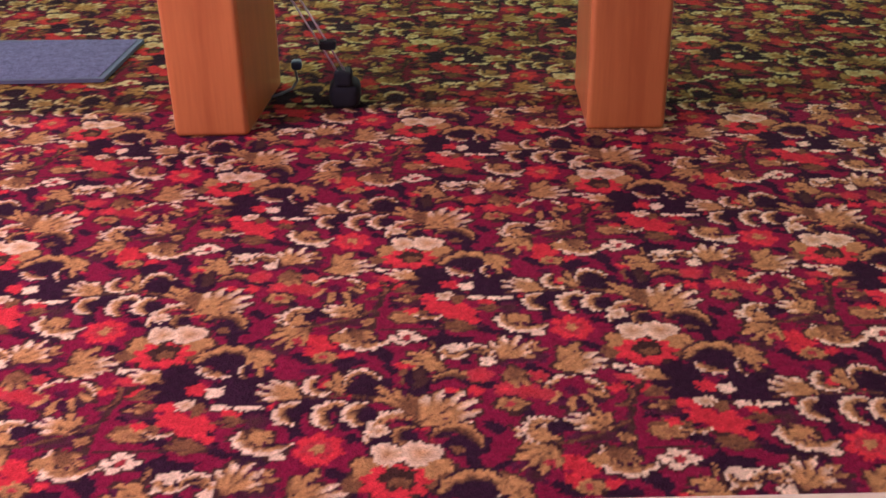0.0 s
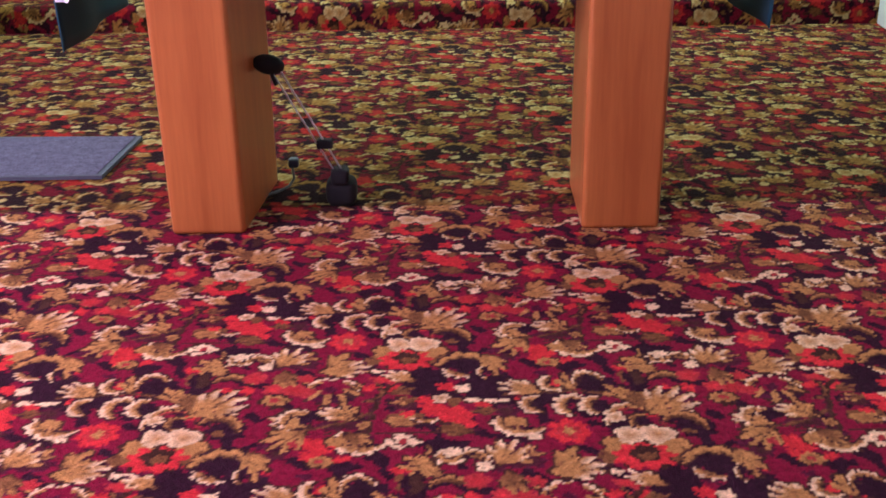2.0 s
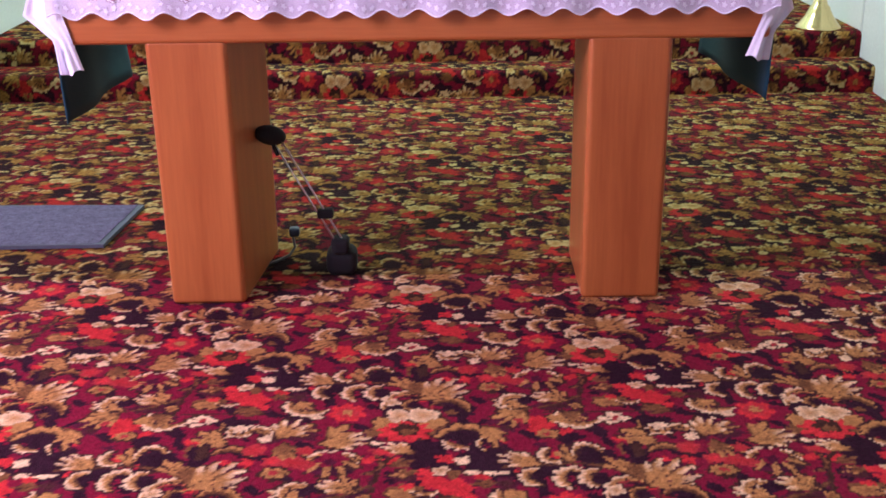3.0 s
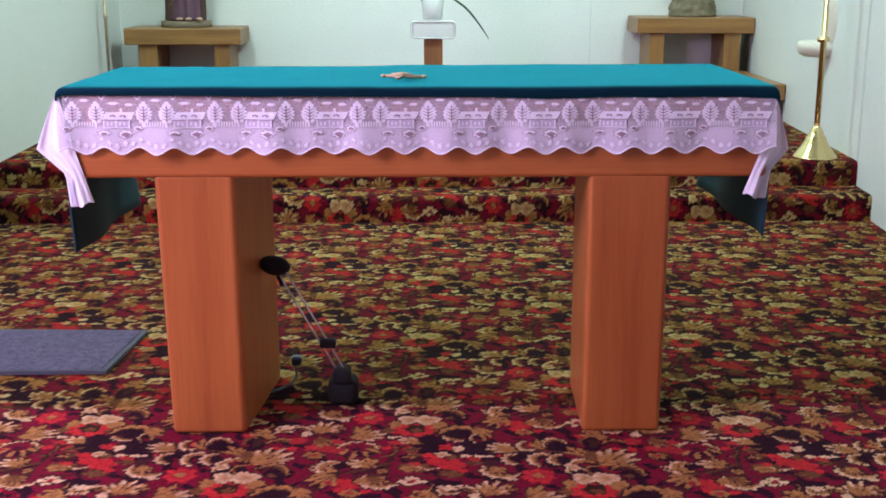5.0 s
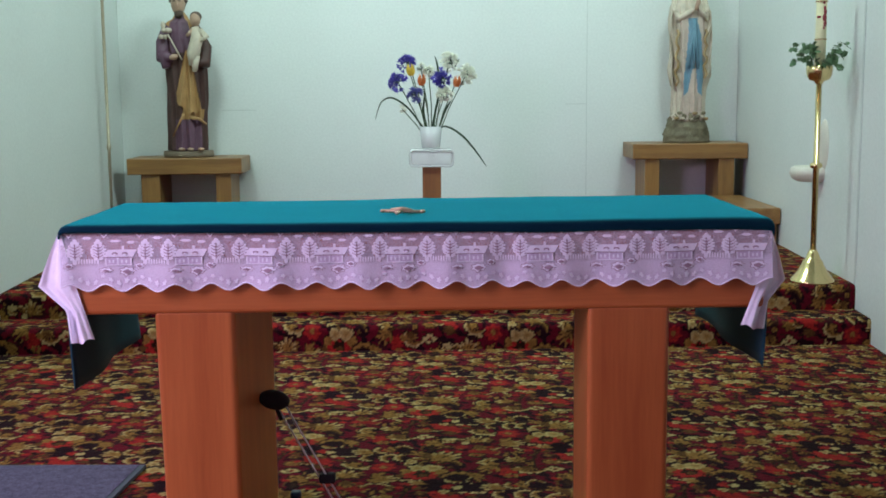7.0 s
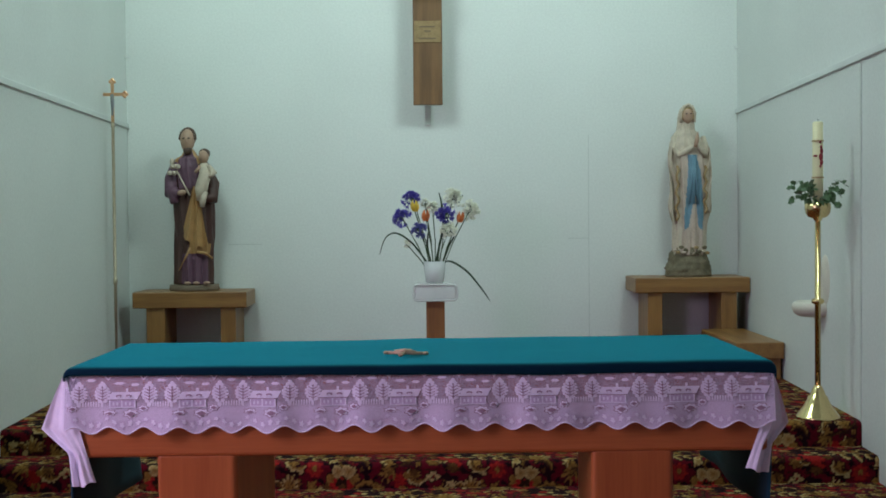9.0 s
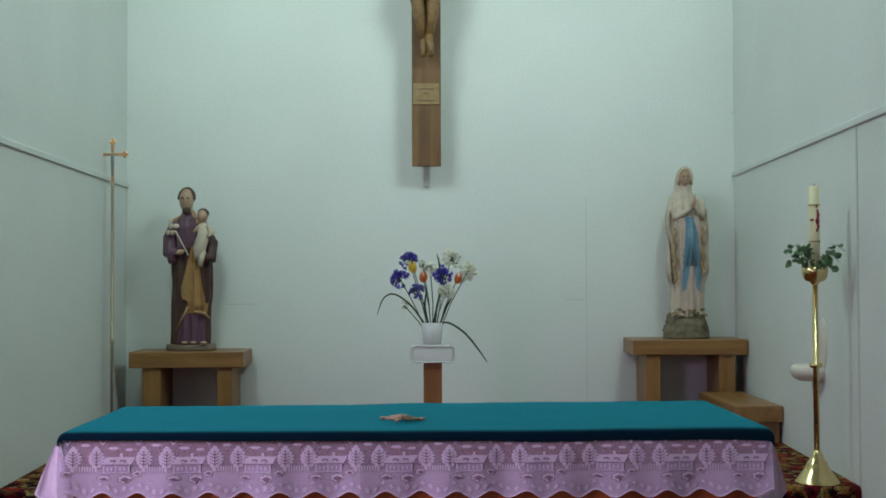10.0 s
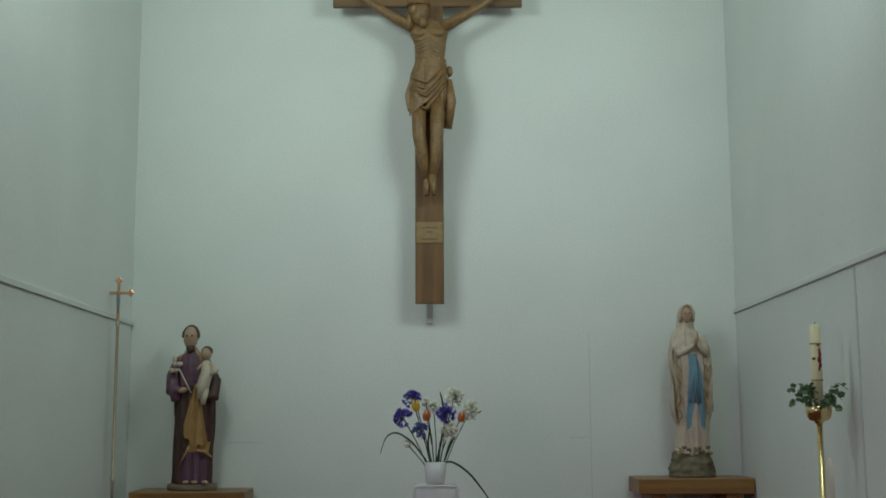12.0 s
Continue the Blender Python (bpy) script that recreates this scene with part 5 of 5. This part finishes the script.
# ---------------- statues: one mesh each ----------------
SKIN = shader("painted_flesh", (0.42, 0.27, 0.19), 0.5, grain=0.12, scale=25)
HAIR = shader("painted_hair", (0.085, 0.052, 0.036), 0.6, grain=0.2, scale=40)
MANTLE = shader("brown_mantle", (0.070, 0.030, 0.024), 0.55, grain=0.22, scale=16)
PURPLE = shader("purple_tunic", (0.130, 0.062, 0.098), 0.55, grain=0.22, scale=16)
OCHRECLOTH = shader("ochre_lining", (0.42, 0.24, 0.095), 0.5, grain=0.2, scale=18)
CREAMROBE = shader("cream_robe", (0.55, 0.47, 0.37), 0.5, grain=0.2, scale=22, bump=0.2)
PLINTH = shader("grey_brown_plinth", (0.17, 0.125, 0.085), 0.7, grain=0.25, scale=25)
BLUESASH = shader("faded_blue_sash", (0.13, 0.25, 0.33), 0.5, grain=0.2, scale=18)
ROSEROBE = shader("rose_white_robe", (0.50, 0.40, 0.33), 0.5, grain=0.2, scale=18)
GOLDHEM = shader("gilded_hem", (0.33, 0.22, 0.10), 0.45, grain=0.35, scale=30)
ROCK = shader("mossy_rock", (0.17, 0.145, 0.09), 0.8, grain=0.5, scale=26, bump=0.6)
CARVED = shader("carved_wood", (0.215, 0.118, 0.045), 0.45, grain=0.45, scale=18, fine=70, bump=0.6)


def robe(bm, rows, cx, cy, folds, amp, pick, seg=144, mat_phase=0.0):
    """A draped body from rows of height, centre shift, half width, half depth; folds run down it. pick(angle from the front, height) gives the slot."""
    zs = [r[0] for r in rows]
    n = 110
    rings = []
    for i in range(n + 1):
        z = zs[0] + (zs[-1] - zs[0]) * i / n
        k = max(j for j in range(len(rows)) if zs[j] <= z + 1e-9)
        k = min(k, len(rows) - 2)
        t = (z - zs[k]) / (zs[k + 1] - zs[k])
        t = t * t * (3 - 2 * t)
        dx, rx, ry = (rows[k][q] * (1 - t) + rows[k + 1][q] * t for q in (1, 2, 3))
        fade = 1 - 0.75 * (i / n) ** 1.5
        ring = []
        for s in range(seg):
            a = 2 * math.pi * s / seg
            f = 1 + amp * fade * (math.sin(folds * a + 2.2 * math.sin(z * 5)) + 0.5 * math.sin((folds * 2 - 3) * a + 4 * z + mat_phase))
            ring.append(bm.verts.new((cx + dx + rx * f * math.sin(a), cy - ry * f * math.cos(a), z)))
        rings.append((z, ring))
    for (z0, a), (z1, b) in zip(rings, rings[1:]):
        for s in range(seg):
            ang = math.degrees(2 * math.pi * (s + 0.5) / seg)
            ang = ang - 360 if ang > 180 else ang
            bm.faces.new((a[s], a[(s + 1) % seg], b[(s + 1) % seg], b[s])).material_index = pick(ang, (z0 + z1) / 2)
    bm.faces.new(rings[-1][1]).material_index = pick(0, zs[-1])
    bm.faces.new(rings[0][1][::-1]).material_index = pick(0, zs[0])


def bearded_statue():
    bm = bmesh.new()
    X, Y, Z = -1.803, 8.66, 0.820
    K = 1.443e-3
    hz = lambda y: Z + (940 - y) * K
    hx = lambda x: X + (x - 218) * K
    lathe(bm, [(0, 0), (0.185, 0), (0.19, 0.01), (0.185, 0.045), (0, 0.05)], 0, 0, 40, 6)
    for v in bm.verts:
        v.co = Vector((X + v.co.x, Y + v.co.y * 0.8, Z + v.co.z))

    def pick(a, z):
        y = 940 - (z - Z) / K
        if y > 745 and -38 < a < 52:
            return 3
        if 430 < y <= 745:
            centre, wide = 12 + (y - 430) * 0.03, 8 + (y - 430) * 0.075
            if abs(a - centre) < wide:
                return 4
            if y > 690 and 0 < a < 70:
                return 4
        if y < 400 and -40 < a < 40:
            return 3
        if y < 290:
            return 4 if abs(a) < 75 else 2
        return 2

    rows = [(hz(905), -0.002, 0.135, 0.105), (hz(800), 0.0, 0.135, 0.105), (hz(640), 0.008, 0.140, 0.108), (hz(500), 0.005, 0.145, 0.110), (hz(400), 0.0, 0.140, 0.105),
            (hz(300), -0.025, 0.128, 0.092), (hz(250), -0.03, 0.105, 0.078), (hz(222), -0.025, 0.055, 0.055), (hz(195), -0.025, 0.034, 0.036)]
    robe(bm, rows, X, Y, 11, 0.10, pick)
    # head, hair and beard
    ball(bm, (hx(198), Y - 0.045, hz(150)), (0.054, 0.062, 0.088), 0)
    ball(bm, (hx(197), Y - 0.004, hz(128)), (0.062, 0.058, 0.074), 1)
    for q in range(11):
        # curls round the brow
        a = math.pi * q / 10
        ball(bm, (hx(198) + 0.056 * math.cos(a), Y - 0.040 + 0.012 * math.sin(a), hz(138) + 0.070 * math.sin(a)), (0.014, 0.022, 0.015), 1, 10, 7)
    ball(bm, (hx(201), Y - 0.066, hz(203)), (0.034, 0.030, 0.036), 1)
    ball(bm, (hx(200), Y - 0.104, hz(152)), (0.009, 0.012, 0.022), 0)
    for q in (-1, 1):
        ball(bm, (hx(199) + 0.020 * q, Y - 0.105, hz(140)), (0.011, 0.007, 0.006), 1, 8, 6)
    # sleeves and hands
    tube(bm, [(hx(140), Y - 0.01, hz(268)), (hx(112), Y - 0.03, hz(350)), (hx(112), Y - 0.06, hz(425)), (hx(160), Y - 0.12, hz(430))], [0.046, 0.056, 0.054, 0.034], 14, 3)
    tube(bm, [(hx(118), Y - 0.08, hz(400)), (hx(136), Y - 0.10, hz(478))], [0.045, 0.034], 10, 3)
    ball(bm, (hx(178), Y - 0.135, hz(425)), (0.036, 0.022, 0.022), 0, turn=(0, -15, 0))
    tube(bm, [(hx(265), Y - 0.01, hz(275)), (hx(325), Y - 0.04, hz(380)), (hx(325), Y - 0.07, hz(455)), (hx(275), Y - 0.13, hz(455))], [0.050, 0.056, 0.050, 0.034], 14, 2)
    # ochre cloth that falls from the arm, with a turned hem
    sheet(bm, [[(hx(238 - 64 * v + u * (26 + 100 * v)), Y - 0.142 + 0.022 * v + (0.006 + 0.012 * v) * math.sin(u * 15 + 1.5 * v), hz(392 + 235 * v + (95 * math.sin(2.6 * u) + 14 * math.sin(u * 16)) * v ** 1.5)) for u in (i / 24 for i in range(25))] for v in (j / 14 for j in range(15))], 4)
    tube(bm, [(hx(215), Y - 0.118, hz(715)), (hx(190), Y - 0.112, hz(760)), (hx(152), Y - 0.095, hz(830))], [0.009, 0.008, 0.004], 8, 4)
    tube(bm, [(hx(250), Y - 0.120, hz(735)), (hx(295), Y - 0.112, hz(742)), (hx(325), Y - 0.080, hz(770))], [0.010, 0.012, 0.008], 8, 4)
    # the small figure on the arm
    tube(bm, [(hx(292), Y - 0.12, hz(275)), (hx(300), Y - 0.135, hz(330)), (hx(280), Y - 0.15, hz(410)), (hx(272), Y - 0.15, hz(470))], [0.028, 0.046, 0.048, 0.024], 14, 5)
    tube(bm, [(hx(292), Y - 0.15, hz(420)), (hx(285), Y - 0.16, hz(500))], [0.034, 0.018], 10, 5)
    tube(bm, [(hx(315), Y - 0.13, hz(290)), (hx(348), Y - 0.15, hz(325)), (hx(325), Y - 0.17, hz(345))], [0.022, 0.024, 0.014], 10, 5)
    tube(bm, [(hx(278), Y - 0.13, hz(290)), (hx(250), Y - 0.15, hz(320))], [0.018, 0.012], 10, 0)
    ball(bm, (hx(292), Y - 0.125, hz(238)), (0.040, 0.042, 0.050), 0)
    ball(bm, (hx(294), Y - 0.108, hz(222)), (0.044, 0.040, 0.040), 1)
    # stalk with pale blossoms, toes
    tube(bm, [(hx(222), Y - 0.155, hz(440)), (hx(150), Y - 0.12, hz(310))], 0.006, 8, 5)
    for q in range(6):
        ball(bm, (hx(135 + 22 * math.sin(q * 1.7)), Y - 0.115 + 0.01 * math.cos(q), hz(300 + 22 * math.cos(q * 2.1))), 0.019, 5, 10, 7)
    ball(bm, (hx(120), Y - 0.07, hz(262)), (0.018, 0.018, 0.028), 5)
    for q in (200, 245, 300):
        ball(bm, (hx(q), Y - 0.125, hz(897)), (0.026, 0.030, 0.013), 0)
    return bm


tagged(part("statue", bearded_statue(), [SKIN, HAIR, MANTLE, PURPLE, OCHRECLOTH, CREAMROBE, PLINTH], None, "", True), "painted plaster statue in brown and purple robes on its table", "statue", "statues")


def veiled_statue():
    bm = bmesh.new()
    X, Y, Z = 1.984, 8.66, 0.894
    K = 1.441e-3
    hz = lambda y: Z + (985 - y) * K
    hx = lambda x: X + (x - 207) * K
    # rough rock base
    nr = 14
    rings = []
    for j in range(nr + 1):
        t = j / nr
        r = 0.178 * (1 - 0.42 * t ** 1.6)
        ring = []
        for s in range(48):
            a = 2 * math.pi * s / 48
            q = 1 + (0.20 * noise.noise((3 * math.cos(a), 3 * math.sin(a), 5 * t)) + 0.14 * noise.noise((9 * math.cos(a), 9 * math.sin(a), 11 * t)) if t > 0.15 else 0)
            ring.append(bm.verts.new((X + r * q * math.sin(a), Y - 0.8 * r * q * math.cos(a), Z + 0.225 * t)))
        rings.append(ring)
    for a, b in zip(rings, rings[1:]):
        for s in range(48):
            bm.faces.new((a[s], a[(s + 1) % 48], b[(s + 1) % 48], b[s])).material_index = 5
    bm.faces.new(rings[-1]).material_index = 5
    bm.faces.new(rings[0][::-1]).material_index = 5

    def pick(a, z):
        y = 985 - (z - Z) / K
        if y > 345 and abs(a - 4) < 42:
            d = 4 + (y - 345) * 0.005
            if y < 560 and abs(a - 4) < 13 + (y - 345) * 0.06:
                return 3
            if y >= 560 and 2 + (y - 560) * 0.10 < abs(a - 5) < 26 + (y - 560) * 0.05 and y < 690 + abs(a - 5) * 1.6:
                return 3
            return 4
        return 2

    rows = [(hz(872), 0.006, 0.120, 0.095), (hz(715), 0.012, 0.122, 0.098), (hz(643), 0.016, 0.138, 0.102), (hz(560), 0.018, 0.146, 0.104), (hz(441), 0.016, 0.152, 0.104), (hz(346), 0.003, 0.150, 0.098),
            (hz(287), -0.008, 0.132, 0.086), (hz(239), -0.015, 0.098, 0.072), (hz(203), -0.016, 0.068, 0.062), (hz(144), -0.016, 0.060, 0.064), (hz(105), -0.012, 0.054, 0.058), (hz(84), -0.010, 0.034, 0.036), (hz(74), -0.010, 0.010, 0.012)]
    robe(bm, rows, X, Y, 13, 0.075, pick)
    tube(bm, [(hx(198) + 0.040 * math.cos(a), Y - 0.072 + 0.012 * abs(math.cos(a)), hz(138) + 0.062 * math.sin(a)) for a in (math.pi * (q / 14 * 1.3 - 0.15) for q in range(15))], 0.007, 8, 6)
    ball(bm, (hx(198), Y - 0.052, hz(134)), (0.042, 0.040, 0.064), 0)
    for q in (-1, 1):
        ball(bm, (hx(198) + 0.016 * q, Y - 0.091, hz(126)), (0.008, 0.005, 0.005), 1, 8, 6)
    ball(bm, (hx(199), Y - 0.084, hz(132)), (0.007, 0.010, 0.018), 0)
    tube(bm, [(hx(166), Y - 0.05, hz(170)), (hx(162), Y - 0.055, hz(120)), (hx(178), Y - 0.058, hz(88)), (hx(200), Y - 0.06, hz(78)), (hx(222), Y - 0.058, hz(88)), (hx(236), Y - 0.055, hz(120)), (hx(232), Y - 0.05, hz(170))], 0.013, 8, 2)
    # sleeves, joined palms
    tube(bm, [(hx(128), Y - 0.02, hz(245)), (hx(124), Y - 0.045, hz(310)), (hx(150), Y - 0.075, hz(345)), (hx(190), Y - 0.105, hz(318)), (hx(222), Y - 0.128, hz(295))], [0.020, 0.025, 0.026, 0.021, 0.015], 12, 2)
    tube(bm, [(hx(284), Y - 0.02, hz(245)), (hx(296), Y - 0.045, hz(310)), (hx(284), Y - 0.075, hz(340)), (hx(256), Y - 0.105, hz(315)), (hx(238), Y - 0.128, hz(292))], [0.020, 0.025, 0.025, 0.020, 0.014], 12, 2)
    tube(bm, [(hx(224), Y - 0.135, hz(305)), (hx(234), Y - 0.140, hz(265)), (hx(238), Y - 0.132, hz(225))], [0.016, 0.017, 0.006], 10, 0)
    # hanging sleeve edges with gilt frills
    for x0, sgn, yb in ((120, -1, 690), (300, 1, 650)):
        sheet(bm, [[(hx(x0 + sgn * (u - 0.5) * (18 + 30 * math.sin(v * 3)) + sgn * 7 * math.sin(v * 9)), Y - 0.06 - 0.03 * math.sin(u * 9 + v * 11), hz(300 + (yb - 300) * v)) for u in (i / 8 for i in range(9))] for v in (j / 20 for j in range(21))], 2)
        tube(bm, [(hx(x0 - sgn * 16 + 9 * math.sin(q * 1.9)), Y - 0.095 + 0.012 * math.cos(q * 1.3), hz(400 + (yb - 400) * q / 12)) for q in range(13)], 0.010, 8, 6)
    # sash folds
    for xs in (195, 222, 245):
        tube(bm, [(hx(222), Y - 0.105, hz(350)), (hx((xs + 222) / 2), Y - 0.108, hz(470)), (hx(xs), Y - 0.108, hz(600))], [0.008, 0.012, 0.010], 8, 3)
    for q in range(12):
        ball(bm, (hx(120 + 16 * q), Y - 0.10 - 0.02 * math.sin(q), hz(845 + 16 * math.sin(q * 2.4))), (0.020, 0.015, 0.013), 2 if q % 3 == 0 else 6 if q % 2 else 5, 10, 7)
    return bm


tagged(part("statue", veiled_statue(), [SKIN, HAIR, CREAMROBE, BLUESASH, ROSEROBE, ROCK, GOLDHEM], None, "", True), "pale plaster statue in a white veil and blue sash", "statue", "statues")


def carved_figure():
    bm = bmesh.new()
    Y = 8.64
    hz = lambda y: 3.05 + (623 - y) * 2.63e-3
    hx = lambda x: (x - 356) * 2.5e-3
    # trunk from hips to shoulders
    rows = [(hz(345), -0.005, 0.105, 0.060), (hz(270), -0.002, 0.125, 0.078), (hz(205), 0.008, 0.108, 0.072), (hz(160), 0.006, 0.122, 0.080), (hz(115), -0.006, 0.150, 0.080), (hz(88), -0.012, 0.135, 0.062), (hz(72), -0.03, 0.05, 0.045)]
    robe(bm, rows, 0, Y, 5, 0.012, lambda a, z: 0)
    # loincloth with its knot
    rows = [(hz(358), -0.022, 0.146, 0.082), (hz(315), -0.018, 0.164, 0.098), (hz(255), 0.0, 0.146, 0.098), (hz(200), 0.010, 0.120, 0.084)]
    robe(bm, rows, 0, Y, 9, 0.085, lambda a, z: 0)
    # folds that run across the cloth, and the pointed hem
    for q in range(5):
        tube(bm, [(hx(296 + 4 * q), Y - 0.075, hz(262 + 22 * q)), (hx(345), Y - 0.108, hz(282 + 20 * q)), (hx(408), Y - 0.070, hz(222 + 15 * q))], [0.010, 0.015, 0.010], 8)
    sheet(bm, [[(hx(292 + 60 * u), Y - 0.070 - 0.05 * math.sin(2.2 * u), hz(330 + (52 - 46 * u) * v)) for u in (i / 10 for i in range(11))] for v in (0.0, 0.5, 1.0)])
    # chest, ribs and belly
    for q in (-1, 1):
        ball(bm, (hx(352 + 28 * q), Y - 0.066, hz(122)), (0.062, 0.026, 0.040), 0)
        for k in range(4):
            tube(bm, [(hx(352 + q * 6), Y - 0.080, hz(142 + 11 * k)), (hx(352 + q * 28), Y - 0.074, hz(148 + 12 * k)), (hx(352 + q * 46), Y - 0.035, hz(140 + 12 * k))], [0.003, 0.006, 0.003], 6)
    ball(bm, (hx(356), Y - 0.052, hz(196)), (0.070, 0.036, 0.040), 0)
    tube(bm, [(hx(300), Y - 0.07, hz(290)), (hx(340), Y - 0.10, hz(315)), (hx(405), Y - 0.08, hz(235))], [0.022, 0.026, 0.02], 10)
    ball(bm, (hx(418), Y - 0.01, hz(237)), (0.030, 0.035, 0.045), 0)
    tube(bm, [(hx(415), Y - 0.02, hz(265)), (hx(424), Y - 0.01, hz(330)), (hx(412), Y, hz(412))], [0.03, 0.042, 0.036], 12)
    # legs and crossed feet
    tube(bm, [(hx(322), Y - 0.02, hz(320)), (hx(322), Y - 0.075, hz(440)), (hx(335), Y - 0.03, hz(505)), (hx(346), Y - 0.02, hz(570))], [0.062, 0.052, 0.046, 0.028], 14)
    tube(bm, [(hx(380), Y - 0.02, hz(320)), (hx(378), Y - 0.090, hz(436)), (hx(374), Y - 0.05, hz(505)), (hx(362), Y - 0.04, hz(570))], [0.062, 0.052, 0.044, 0.028], 14)
    tube(bm, [(hx(348), Y - 0.02, hz(565)), (hx(345), Y - 0.05, hz(620))], [0.030, 0.022], 10)
    tube(bm, [(hx(362), Y - 0.05, hz(560)), (hx(370), Y - 0.09, hz(622))], [0.032, 0.022], 10)
    # arms raised to the bar
    for s, x in ((-1, 290), (1, 412)):
        tube(bm, [(hx(x - s * 14), Y - 0.005, hz(97)), (hx(x + s * 55), Y - 0.005, hz(62)), (hx(x + s * 110), Y + 0.0, hz(30)), (hx(x + s * 165), Y + 0.01, hz(-12)), (hx(x + s * 185), Y + 0.015, hz(-24))], [0.050, 0.040, 0.033, 0.024, 0.018], 12)
        ball(bm, (hx(x + s * 195), Y + 0.02, hz(-30)), (0.040, 0.022, 0.028), 0)
    # bowed head with a woven band
    ball(bm, (hx(328), Y - 0.06, hz(62)), (0.068, 0.072, 0.098), 0, turn=(0, 14, 0))
    ball(bm, (hx(318), Y - 0.035, hz(48)), (0.082, 0.078, 0.088), 0)
    ball(bm, (hx(336), Y - 0.085, hz(92)), (0.036, 0.036, 0.050), 0)
    ball(bm, (hx(292), Y - 0.03, hz(80)), (0.030, 0.035, 0.075), 0)
    for q in range(3):
        tube(bm, [(hx(320) + 0.088 * math.cos(a), Y - 0.05 + 0.085 * math.sin(a), hz(32) + 0.012 * math.sin(3 * a + q * 2)) for a in (2 * math.pi * t / 20 for t in range(21))], 0.010, 6)
    return bm


tagged(part("carved_statue", carved_figure(), CARVED, None, "", True), "carved brown wooden figure fixed to the wall cross", "statue")
